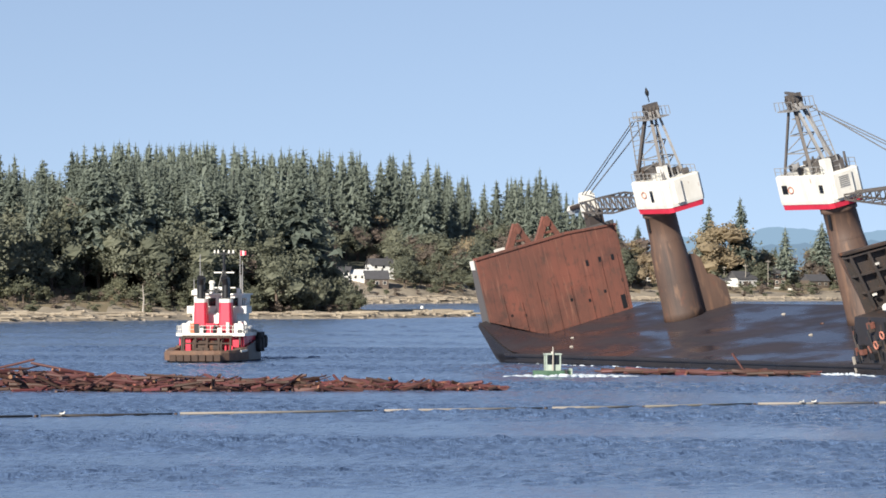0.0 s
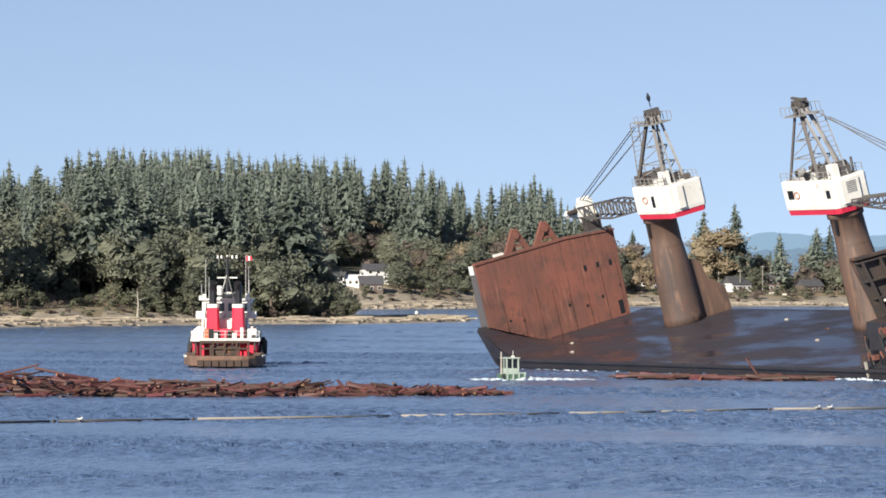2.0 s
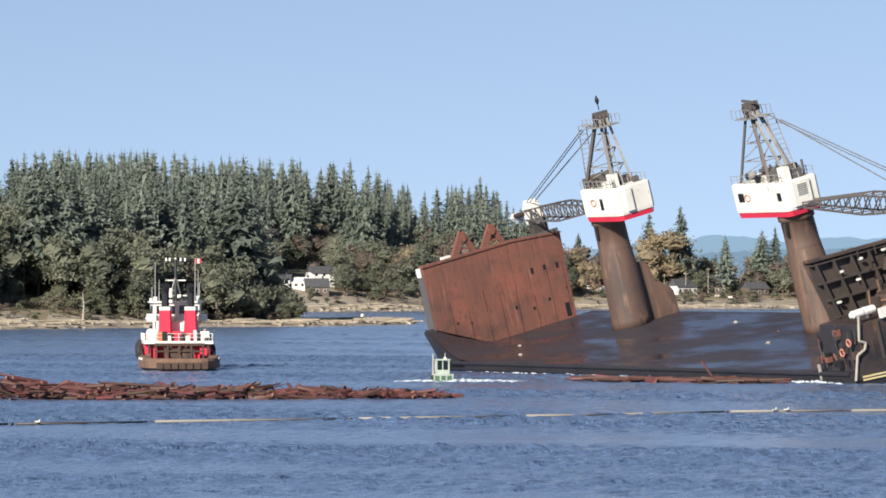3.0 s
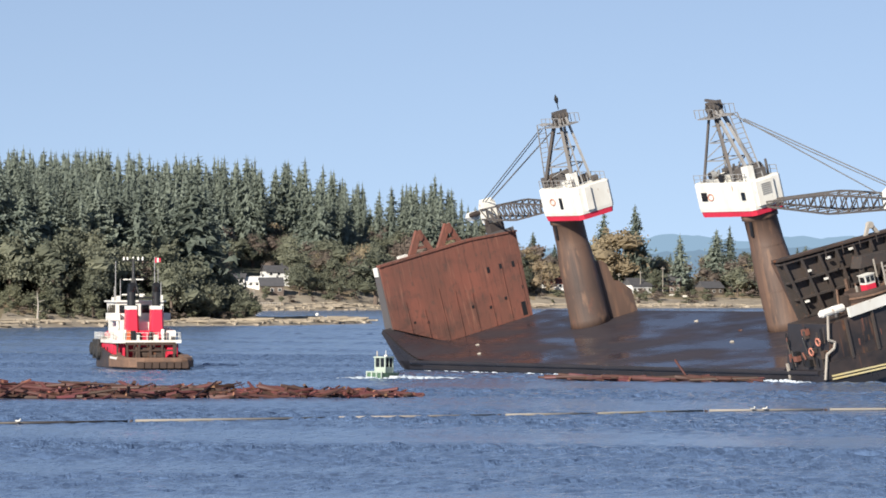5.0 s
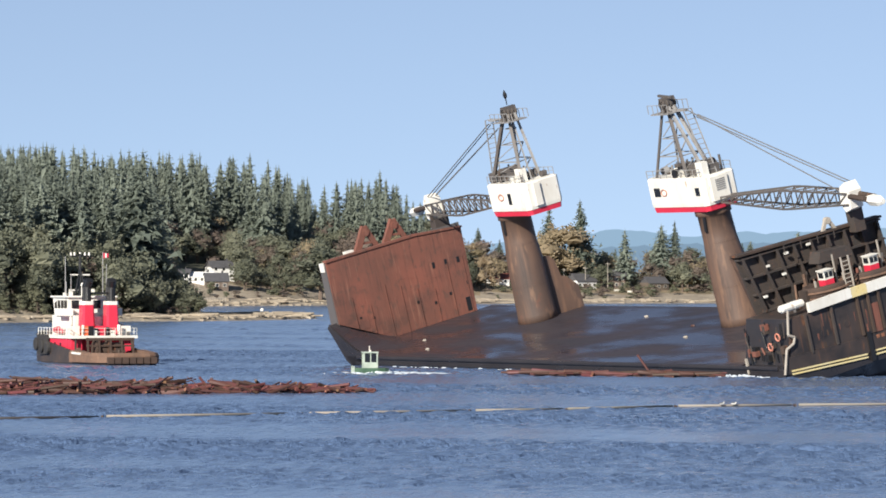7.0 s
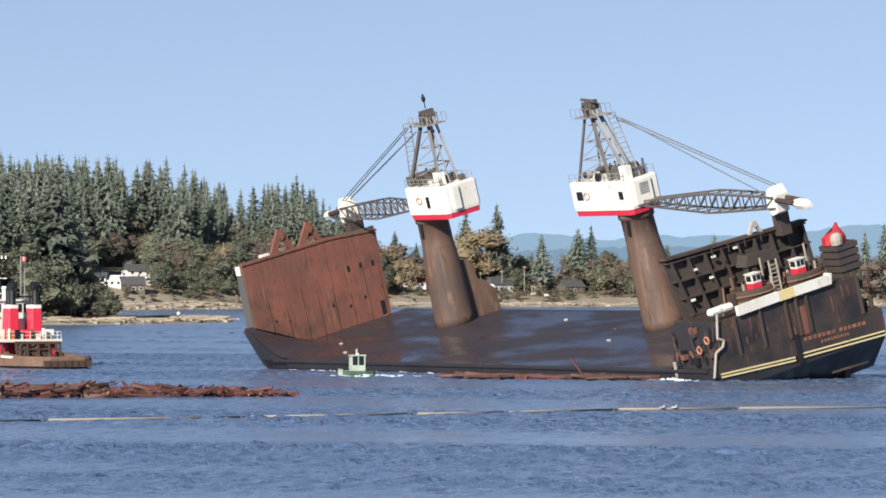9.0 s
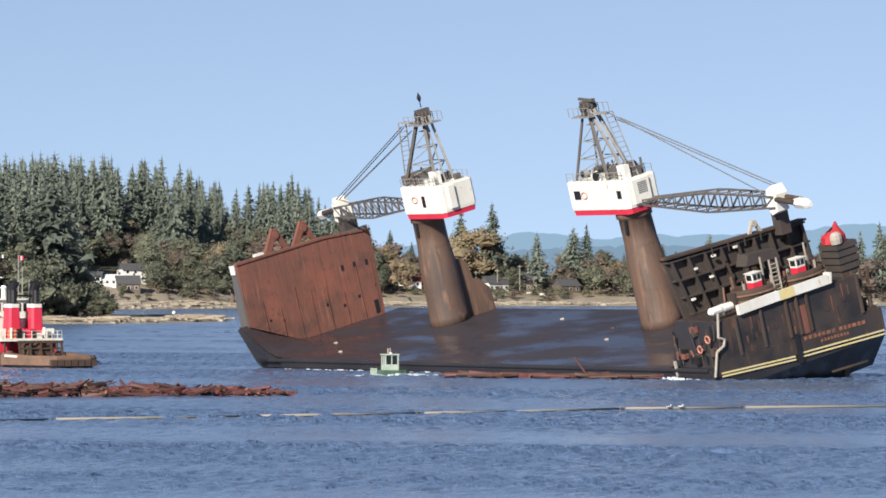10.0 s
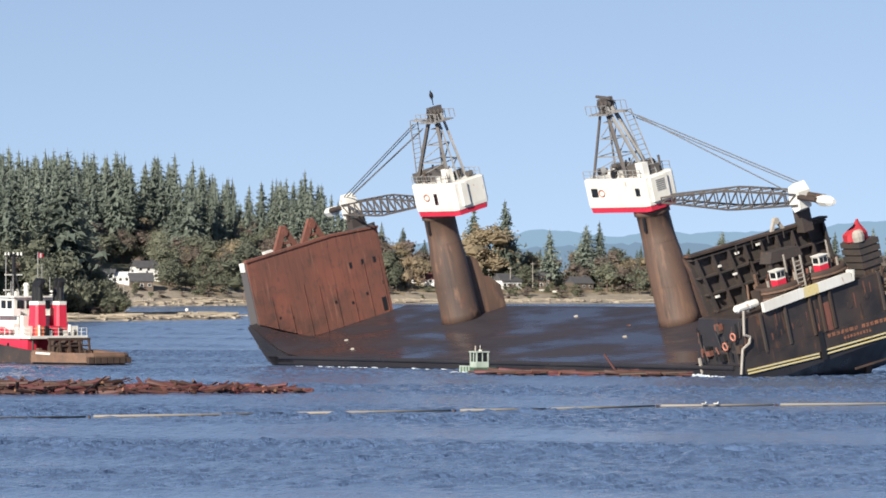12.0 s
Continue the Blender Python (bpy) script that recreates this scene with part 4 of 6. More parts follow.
    back = part("stern_wall", s, FRAMES, e, "black stern wall with open steel framing")
    for k in range(9):
        y = 3.0 + 2.55 * k
        s = Shape()
        s.beam((-8.45, y + 2.0 - 0.17 * k, 5.4), (-8.45, y + 0.1 - 0.02 * k, 12.3 - 0.06 * k), 0.75, 0.16)
        s.beam((-8.04, y + 2.0 - 0.17 * k, 5.4), (-8.04, y + 0.1 - 0.02 * k, 12.3 - 0.06 * k), 0.08, 0.34)
        part("upright", s, FRAMES, back)
    for z, y0, y1 in ((12.3, 2.6, 23.9), (9.9, 3.2, 24.1), (7.7, 4.0, 24.5), (5.5, 4.8, 25.0)):
        s = Shape()
        s.prism([(-9, y0, z), (-9, y1, z - 0.5), (-9, y1, z - 0.72), (-9, y0, z - 0.22)], (0.95, 0, 0))
        part("stringer", s, FRAMES, back)
    s = Shape()
    s.prism([(-9.3, 2.3, 12.6), (-9.3, 24.0, 11.9), (-9.3, 24.0, 12.15), (-9.3, 2.3, 12.85)], (1.5, 0, 0))
    part("wall_capping", s, RUST_DARK, e)
    s = Shape()                                                    # near end plate, slanting down to the deck
    s.add([(-9.2, 2.4, 12.6), (-9.6, 2.4, 12.5), (-11.8, 6.2, 3.6), (-9.2, 6.2, 3.6), (-9.2, 2.7, 12.6), (-9.6, 2.7, 12.5), (-11.8, 6.5, 3.6), (-9.2, 6.5, 3.6)],
          [(0, 1, 2, 3), (7, 6, 5, 4), (0, 4, 5, 1), (1, 5, 6, 2), (2, 6, 7, 3), (3, 7, 4, 0)])
    s.prism([(-9.2, 6.2, 0), (-12.2, 6.2, 0), (-11.8, 6.2, 3.6), (-9.2, 6.2, 3.6)], (0, 0.3, 0))
    part("wing_plate", s, PEDESTAL, e, "rusty slanting wing plate")
    for k, (y, z) in enumerate(((9.2, 11.2), (12.6, 11.4), (6.2, 10.4), (8.3, 8.9), (5.0, 7.0), (15.0, 9.0))):
        s = Shape()
        s.box((-8.2, y, z), (-7.9, y + 0.5, z + 0.25))
        part("lamp", s, WHITE, back)
    # poop block
    s = Shape()
    s.prism([(0, 1.0, -0.05), (0, 2.4, 5.2), (0, 23.8, 5.2), (0, 23.5, 0.6), (0, 26.0, 0.6), (0, 26.0, -0.05)], (-8.8, 0, 0))
    poop = part("poop", s, TRANSOM, e, "black plated stern block stained with rust")
    s = Shape()                                                    # wet black plating on its low side
    s.add([(-0.3, 0.92, 0.0), (-8.8, 0.92, 0.0), (-8.8, 2.34, 5.15), (-0.3, 2.34, 5.15), (-0.3, 1.0, 0.0), (-8.8, 1.0, 0.0), (-8.8, 2.42, 5.15), (-0.3, 2.42, 5.15)],
          [(0, 1, 2, 3), (7, 6, 5, 4), (0, 4, 5, 1), (1, 5, 6, 2), (2, 6, 7, 3), (3, 7, 4, 0)])
    part("side_plating", s, HULL, e)
    s = Shape()
    s.prism([(0.16, -0.1, -0.9), (0.16, 26.1, -2.3), (0.16, 26.1, 0.5), (0.16, 12.2, 0.4), (0.16, 1.0, 1.0)], (-0.5, 0, 0))
    part("transom", s, TRANSOM, e, "black transom")
    for z, y0, y1, dz in ((-0.75, 0.9, 12.0, -0.09), (-1.12, 0.9, 12.0, -0.09), (-0.95, 13.0, 25.9, -0.055), (-1.39, 13.0, 25.9, -0.055)):
        s = Shape()
        s.prism([(0.17, y0, z + dz * (y0 - 1)), (0.17, y1, z + dz * (y1 - 1)), (0.17, y1, z + dz * (y1 - 1) + 0.2), (0.17, y0, z + dz * (y0 - 1) + 0.2)], (0.03, 0, 0))
        part("stripe", s, YELLOW, e, "pale yellow painted stripe")
    s = Shape()
    s.box((0.14, 12.4, -2.6), (0.36, 13.0, 0.9))
    part("stern_notch", s, BLACK, e)
    x, r2 = 13.8, random.Random(8)                                  # name band as plain bars
    while x < 22.8:
        w = r2.choice((0.45, 0.5, 0.6))
        s = Shape()
        z = -0.25 - 0.055 * (x - 1) + 0.75
        s.box((0.17, x, z), (0.20, x + w, z + 0.44))
        part("name_bar", s, ORANGE_WORN, e, "worn orange bar")
        x += w + 0.22 + (0.5 if 18.0 < x < 18.6 else 0)
    x = 16.2
    while x < 20.4:
        s = Shape()
        z = -0.15 - 0.055 * x
        s.box((0.17, x, z), (0.20, x + 0.3, z + 0.35))
        part("port_bar", s, ORANGE_WORN, e)
        x += 0.5
    for y in (4.4, 8.2, 12.1, 13.7, 15.3, 23.3):                  # fender posts on the stern block
        s = Shape()
        s.beam((0.15, y, 0.6), (0.15, y, 5.3), 0.28, 0.28)
        part("fender_post", s, RUST_DARK if y in (12.1, 13.7, 15.3) else FRAMES, poop)
    for y, z in ((6.6, 2.4), (10.1, 2.6), (18.2, 2.6), (21.0, 3.0)):
        s = Shape()
        s.tube((0.0, y, z), (0.06, y, z), 0.42, seg=12)
        part("port_cover", s, TRANSOM, poop)
    s = Shape()
    s.prism([(-0.02, 13.95, 0.5), (0.1, 13.95, 0.5), (0.1, 15.0, 0.5), (-0.02, 15.0, 0.5)], (0, 0, 3.4))
    part("rust_stained_panel", s, RUST, poop)
    s = Shape()                                                    # mooring bitts on the high corner
    s.box((-1.6, 24.3, 0.6), (-0.3, 25.8, 0.9))
    for y in (24.6, 25.5):
        s.tube((-0.9, y, 0.9), (-0.9, y, 2.1), 0.3, seg=10)
    s.beam((-0.9, 24.2, 1.9), (-0.9, 25.9, 1.9), 0.3)
    part("mooring_bitts", s, RUST_DARK, e)
    # cradle bumper for the work boats
    for y0, y1, z0, z1, mat in ((5.0, 11.3, 5.45, 5.55, WHITE), (11.35, 13.6, 5.5, 5.5, YELLOW), (13.65, 18.9, 5.5, 5.5, WHITE)):
        s = Shape()
        s.prism([(0.5, y0, z0 - 0.15), (0.5, y1, z1 - 0.15), (0.5, y1, z1 + 1.0), (0.5, y0, z0 + 1.0)], (-0.5, 0, 0))
        part("bumper", s, mat, e, "white bumper beam" if mat is WHITE else "yellow-stained bumper beam")
    s = Shape()
    s.prism([(0.5, 18.9, 5.35), (0.5, 19.2, 6.6), (-2.2, 19.5, 6.6), (-2.2, 19.2, 5.35)], (0, 0.35, 0))
    part("bumper", s, WHITE, e, "white bumper end")
    # ladder gantry between the boats
    s = Shape()
    for y in (11.6, 12.7):
        s.beam((-0.6, y, 5.2), (-0.6, y, 10.2), 0.16)
    for k in range(9):
        s.beam((-0.6, 11.6, 5.6 + 0.5 * k), (-0.6, 12.7, 5.6 + 0.5 * k), 0.1)
    part("ladder", s, SNAG, e, "pale rust-stained ladder")
    s = Shape()
    s.prism([(-4.0, 10.8, 9.6), (-4.0, 11.4, 10.9), (-4.0, 15.6, 10.6), (-4.0, 16.0, 9.4)], (-2.0, 0, 0))
    s.box((-4.2, 11.0, 5.3), (-4.6, 11.3, 9.8))
    s.box((-4.2, 15.4, 5.3), (-4.6, 15.7, 9.6))
    part("winch_house", s, FRAMES, e, "black winch house")
    s = Shape()
    for y in (8.0, 10.5, 13.0, 15.5):
        s.beam((-6.2, y, 11.6), (-6.2, y, 12.7), 0.1)
    s.beam((-6.2, 8.0, 12.7), (-6.2, 15.5, 12.7), 0.1)
    part("guard_rail", s, FRAMES, e)
    s = Shape()
    s.beam((-8.2, 15.3, 12.2), (-8.2, 16.2, 13.8), 0.38)
    s.beam((-8.2, 17.3, 12.1), (-8.2, 16.3, 13.8), 0.38)
    s.tube((-8.5, 16.3, 13.5), (-7.9, 16.3, 13.5), 0.42, seg=10)
    part("fairlead_frame", s, SNAG, e, "pale fairlead frame on the stern wall")
    rr = random.Random(17)                                        # pipes, winches and boxes about the stern deck
    for k in range(34):
        y, x = rr.uniform(4.5, 22.5), rr.uniform(-6.6, -3.2)
        h = rr.uniform(0.6, 3.6)
        s = Shape()
        if rr.random() < 0.5:
            s.tube((x, y, 5.2), (x + rr.uniform(-0.3, 0.3), y + rr.uniform(-0.4, 0.4), 5.2 + h), rr.uniform(0.07, 0.22), seg=6)
        else:
            w = rr.uniform(0.3, 0.8)
            s.prism([(x - w, y - w, 5.2), (x + w, y - w, 5.2), (x + w, y + w, 5.2), (x - w, y + w, 5.2)], (0, 0, h * 0.6))
        part("deck_fitting", s, rr.choice((RUST_DARK, FRAMES, RUST, GREY, TIMBER)), e)
    for k in range(22):                                           # fittings of the low stern corner
        x, z = rr.uniform(-8.5, -0.4), rr.uniform(0.2, 4.2)
        y = 0.75 + 0.27 * z - 0.15
        s = Shape()
        if rr.random() < 0.6:
            s.tube((x, y, z), (x + rr.uniform(-0.6, 0.6), y, z + rr.uniform(0.6, 2.0)), rr.uniform(0.06, 0.14), seg=6)
        else:
            s.box((x, y - 0.3, z), (x + rr.uniform(0.3, 0.9), y + 0.3, z + rr.uniform(0.3, 1.0)))
        part("corner_fitting", s, rr.choice((RUST_DARK, FRAMES, RUST, BLACK, BLACK)), e)
    for k in range(26):                                           # rust runs and scabs on the stern plating
        y, z = rr.uniform(3.5, 24), rr.uniform(1.2, 5.0)
        w, h = rr.uniform(0.08, 0.35), rr.uniform(0.5, 2.2)
        s = Shape()
        s.prism([(0.005, y, z), (0.005, y + w, z), (0.005, y + w * 0.7, z - h), (0.005, y + w * 0.2, z - h)], (0.012, 0, 0))
        part("rust_scab", s, RUST_DARK if rr.random() < 0.6 else RUST, poop)
    # high-side quarter: crates and gear
    s = Shape()
    for k in range(4):
        s.box((-4.6, 22.4, 5.9 + 0.85 * k), (-1.2, 25.6, 6.55 + 0.85 * k))
    s.box((-4.4, 22.6, 5.2), (-1.4, 25.4, 9.2))
    part("storage_bin", s, FRAMES, e, "black slatted storage bin")
    s = Shape()
    for y in (22.0, 23.3, 24.6, 25.8):
        s.beam((-1.0, y, 3.4), (-1.0, y + 0.4, 5.6), 0.3)
    s.beam((-1.0, 21.4, 4.9), (-1.0, 25.6, 4.2), 0.35)
    part("bin_bracket", s, RUST_DARK, e)
    # low-side stern corner
    bends = ((2.04, 6.3), (1.4, 3.55), (2.23, 3.09), (1.92, 2.41), (0.76, 1.97), (-0.19, -0.8))
    for a, b in (((0.3, *p), (0.3, *q)) for p, q in zip(bends, bends[1:])):
        s = Shape()
        s.tube(a, b, 0.16, seg=6)
        part("vent_pipe", s, SNAG, e, "pale bent vent pipe")
    s = Shape()
    s.box((-7.3, -0.12, -1.6), (-7.0, 0.12, 1.0))
    part("draught_post", s, SNAG, e, "pale post at the deck edge")
    for x, z in ((-3.0, 2.2), (-1.2, 3.4)):
        for k in range(12):
            a, b = k * 0.5236, (k + 1) * 0.5236
            if k == 0:
                s = Shape()
            s.tube((x + 0.42 * math.cos(a), 0.9, z + 0.42 * math.sin(a)), (x + 0.42 * math.cos(b), 0.9, z + 0.42 * math.sin(b)), 0.11, seg=6)
        part("life_ring", s, FADED, e, "faded orange life ring")
        s = Shape()
        s.beam((x, 1.0, 0), (x, 1.0, z + 1.2), 0.14)
        part("ring_post", s, FRAMES, e)
    s = Shape()
    for x in (-6.5, -5.0, -3.5, -2.0, -0.5):
        s.beam((x, 1.4, 0), (x, 1.4, 1.6 + 0.2 * math.sin(x)), 0.3)
    s.beam((-6.5, 1.4, 1.5), (-0.5, 1.4, 1.5), 0.2)
    part("corner_rail", s, FRAMES, e)
    # skeg, towing bridle and things on the deck
    s = Shape()
    s.prism([(-1.5, 21, -3.2), (-12, 21, -8.0), (-12, 21, -10.4), (-3.0, 21, -7.0)], (0, 0.8, 0))
    part("skeg", s, RUST_DARK, e)
    s = Shape()
    s.beam((0.1, 17.0, -4.9), (0.1, 22.5, -5.1), 0.22)
    part("stern_pipe", s, RUST_DARK, e)
    for x, y in ((-36.5, 11.9), (-92, 8.0), (-85, 4.0), (-42, 17.0), (-58, 21.0)):
        s = Shape()
        s.loft([ring(x, y, 0.05, 0.45, 0.25, 7), ring(x + 0.1, y, 0.2, 0.3, 0.15, 7)])
        part("bark_scrap", s, SNAG if x != -42 else BARK, e)
    return e


def pedestal_crane(s0, way, label):
    """A deck crane in the barge's space. way: +1 boom towards the stern, -1 towards the bow."""
    e = thing("deck_crane", label, "crane", "barge cranes")
    X, Y = -s0, 19.0
    # pedestal: oval, tapering up to a collar
    s = Shape()
    s.loft([ring(X - (0.4 + z / 14 if way > 0 else -0.3), Y, z, rx, ry, 24) for z, rx, ry in ((-0.1, 2.75, 2.75), (1.0, 2.6, 2.6), (5.0, 2.5, 2.5), (8.6, 2.35, 2.4), (11.0, 2.1, 2.15), (14.0, 2.05, 2.1), (14.1, 2.3, 2.3), (14.9, 2.3, 2.3))])
    ped = part("pedestal", s, PEDESTAL, e, "rust-streaked tapering steel pedestal", True)
    for z in (5.0, 10.6):
        s = Shape()
        k = {5.0: 2.52, 10.6: 2.18}[z]
        off = 0.4 + z / 14 if way > 0 else -0.3
        s.loft([ring(X - off, Y, z - 0.05, k, k, 24), ring(X - off, Y, z + 0.05, k, k, 24)])
        part("weld_band", s, PEDESTAL, ped)
    s = Shape()
    s.beam((X - way * 0.6, Y - 2.25, 12.2), (X - way * 0.6, Y - 2.12, 14.0), 0.4, 0.2)
    part("hatch", s, BLACK, ped)
    # stepped bracket behind it
    s = Shape()
    s.prism([(X, Y + 1.8, 0), (X, Y + 7.0, 0), (X, Y + 6.8, 3.0), (X, Y + 5.2, 4.6), (X, Y + 4.4, 4.9), (X, Y + 3.9, 7.2), (X, Y + 3.2, 7.9), (X, Y + 1.8, 8.2)], (1.2, 0, 0))
    part("bracket", s, PEDESTAL, e, "rusty stepped bracket plate")
    # slewing house: long side, chamfered corners, red skirt
    def foot(z, grow=0.0):
        a, b, hw = (-11.0, 1.3, 2.6) if way > 0 else (-0.9, 8.5, 2.8)
        a, b, hw = a - grow, b + grow, hw + grow
        return [(X + a, Y - hw + 0.6, z), (X + a + 0.7, Y - hw, z), (X + b - 0.5, Y - hw, z), (X + b, Y - hw + 0.5, z), (X + b, Y + hw - 0.5, z), (X + b - 0.5, Y + hw, z), (X + a + 0.7, Y + hw, z), (X + a, Y + hw - 0.6, z)]
    s = Shape()
    s.loft([foot(15.5), foot(15.9, 0.05), foot(19.0, 0.05), foot(19.15, -0.1)])
    cab = part("cabin", s, WHITE, e, "white crane house")
    s = Shape()
    s.loft([foot(14.8, -0.15), foot(15.5, -0.06)])
    part("skirt", s, RED, e, "red base skirt")
    side = Y - (2.6 if way > 0 else 2.8) - 0.05
    for x, z, w, h, mat, nm in (((-9.3, 16.9, 0.9, 1.1, GLASS, "window"), (-0.4, 16.9, 0.6, 1.0, GLASS, "window")) if way > 0 else ((4.2, 16.4, 0.5, 1.5, GLASS, "door_window"),)):
        s = Shape()
        s.box((X + x, side - 0.06, z), (X + x + w * 1.4, side + 0.1, z + h))
        part(nm, s, mat, cab)
    cx = X + (-7.2 if way > 0 else 2.6)
    s = Shape()
    for k in range(10):
        a, b = k * 0.6283, (k + 1) * 0.6283
        s.tube((cx + 0.6 * math.cos(a), side - 0.08, 17.4 + 0.42 * math.sin(a)), (cx + 0.6 * math.cos(b), side - 0.08, 17.4 + 0.42 * math.sin(b)), 0.07, seg=5)
    part("life_ring", s, FADED, cab, "faded orange life ring")
    end_x = X + (1.35 if way > 0 else 8.55)
    s = Shape()
    s.box((end_x - 0.02, Y - 1.6, 15.9), (end_x + 0.35, Y + (1.0 if way > 0 else -0.6), 18.9))
    part("side_box", s, WHITE, cab)
    if way > 0:
        for k in range(6):
            s = Shape()
            s.box((end_x + 0.33, Y - 0.9, 17.1 + 0.25 * k), (end_x + 0.40, Y + 0.5, 17.25 + 0.25 * k))
            part("louvre", s, MAST_STEEL, cab)
    # machinery on the roof
    s = Shape()
    s.box((X - 2.0, Y - 1.2, 19.1), (X + 0.6, Y + 1.0, 20.3))
    s.tube((X + 1.2 * way * -1, Y - 1.4, 20.0), (X + 1.2 * way * -1, Y + 1.4, 20.0), 0.9, seg=12)
    s.tube((X + 3.0 * way * -1, Y - 1.2, 19.8), (X + 3.0 * way * -1, Y + 1.2, 19.8), 0.7, seg=12)
    part("winch", s, BOOM_STEEL, e, "dark winch drums")
    s = Shape()
    bx = X - 0.4 if way > 0 else X + 5.6
    s.box((bx, Y - 1.9, 19.1), (bx + 1.4, Y - 1.0, 20.9))
    part("control_box", s, WHITE, e)
    s = Shape()
    s.box((X - way * 4.5, Y - 2.2, 19.1), (X - way * 4.5 + 0.8, Y - 1.4, 20.0))
    part("control_box", s, WHITE, e)
    rr = random.Random(50 + way)                                  # hoists, pipes and boxes crowding the roof
    lo, hi = (X - 10.4, X + 0.8) if way > 0 else (X - 0.4, X + 7.9)
    for k in range(26):
        x, y = rr.uniform(lo, hi), Y + rr.uniform(-2.3, 2.0)
        h = rr.uniform(0.3, 1.5)
        s = Shape()
        if rr.random() < 0.45:
            s.tube((x, y, 19.1), (x + rr.uniform(-0.3, 0.3), y, 19.2 + h * 1.3), rr.uniform(0.05, 0.16), seg=6)
        elif rr.random() < 0.4:
            s.tube((x, y - 0.4, 19.4 + h * 0.3), (x, y + 0.4, 19.4 + h * 0.3), 0.25 + 0.25 * h, seg=10)
        else:
            w = rr.uniform(0.2, 0.6)
            s.box((x - w, y - w * 0.8, 19.1), (x + w, y + w * 0.8, 19.15 + h * 0.8))
        part("roof_fitting", s, rr.choice((BOOM_STEEL, BOOM_STEEL, BLACK, MAST_STEEL, WHITE, RUST_DARK)), e)
    for k in range(9):                                            # seams of the house plating
        x = lo + (hi - lo) * (k + 0.5) / 9
        s = Shape()
        s.box((x - 0.03, side - 0.03, 15.95), (x + 0.03, side + 0.02, 18.95))
        part("plate_seam", s, WHITE, cab)
    rail = Shape()
    x0, x1 = (X - 10.6, X + 0.9) if way > 0 else (X - 0.6, X + 8.1)
    for yy in (Y - 2.4, Y + 2.4):
        n = 8
        for k in range(n + 1):
            x = x0 + (x1 - x0) * k / n
            rail.beam((x, yy, 19.1), (x, yy, 20.15), 0.07)
        rail.beam((x0, yy, 20.15), (x1, yy, 20.15), 0.07)
        rail.beam((x0, yy, 19.65), (x1, yy, 19.65), 0.05)
    part("guard_rail", rail, MAST_STEEL, e)
    # A-frame mast
    top = Vector((X - 6.2, Y, 27.8)) if way > 0 else Vector((X + 4.4, Y, 28.0))
    feet = [((X - 9.4, Y - 1.8, 19.1), 0.24), ((X - 9.4, Y + 1.8, 19.1), 0.2), ((X - 2.6, Y - 1.9, 19.1), 0.36), ((X - 2.6, Y + 1.9, 19.1), 0.36), ((X + 0.6, Y - 1.2, 19.1), 0.3)] if way > 0 else \
           [((X - 0.2, Y - 1.9, 19.1), 0.36), ((X - 0.2, Y + 2.5, 19.1), 0.3), ((X + 7.0, Y - 1.9, 19.1), 0.36), ((X + 5.6, Y + 1.9, 19.1), 0.3), ((X + 7.0, Y - 0.4, 19.1), 0.14)]
    for k, (f, w) in enumerate(feet):
        off = Vector((0.5 if k in (2, 3, 4) else -0.5, (f[1] - Y) * 0.28, 0))
        s = Shape()
        s.beam(f, top + off, w * 1.1, w * 1.1)
        part("mast_leg", s, BOOM_STEEL if k in (0, 2) else MAST_STEEL, e)
    for q in (0.3, 0.55, 0.78):
        s = Shape()
        ps = [Vector(f).lerp(top, q) for f, _ in feet[:4]]
        for a, b in ((0, 1), (1, 3), (3, 2), (2, 0)):
            s.beam(ps[a], ps[b], 0.13)
        s.beam(Vector(feet[2][0]).lerp(top, q - 0.2), ps[3], 0.12)
        s.beam(Vector(feet[0][0]).lerp(top, q - 0.2), ps[2], 0.1)
        part("mast_brace", s, MAST_STEEL, e)
    lat = Shape()                                                  # ladder tower beside the mast
    for yy in (Y - 0.9, Y + 0.3):
        lat.beam((X + (0.8 if way > 0 else -1.6), yy, 19.1), (X - (1.8 if way > 0 else 0.3), yy, 27.4), 0.12)
    for k in range(14):
        p = Vector((X + (0.8 if way > 0 else -1.6), 0, 19.1)).lerp(Vector((X - (1.8 if way > 0 else 0.3), 0, 27.4)), k / 13)
        lat.beam((p.x, Y - 0.9, p.z), (p.x, Y + 0.3, p.z), 0.08)
    lat.beam((X - (1.8 if way > 0 else 0.3), Y - 0.3, 27.3), (top.x, Y - 0.3, 27.3), 0.3)
    part("mast_ladder", lat, MAST_STEEL, e)
    s = Shape()
    s.box((top.x - 2.0, Y - 1.5, 27.0), (top.x + 1.8, Y + 1.5, 27.15))
    for k in range(5):
        for yy in (Y - 1.6, Y + 1.6):
            s.beam((top.x - 2.2 + 1.05 * k, yy, 27.2), (top.x - 2.2 + 1.05 * k, yy, 28.3), 0.07)
    for yy in (Y - 1.6, Y + 1.6):
        s.beam((top.x - 2.2, yy, 28.3), (top.x + 2.0, yy, 28.3), 0.07)
    part("mast_platform", s, MAST_STEEL, e)
    s = Shape()
    for dy in (-0.9, -0.3, 0.3, 0.9):
        s.tube((top.x, Y + dy - 0.10, 28.2), (top.x, Y + dy + 0.10, 28.2), 0.58, seg=14)
    s.box((top.x - 0.35, Y - 1.0, 27.2), (top.x + 0.35, Y + 1.0, 29.0))
    part("sheave_block", s, BOOM_STEEL, e, "dark sheave head")
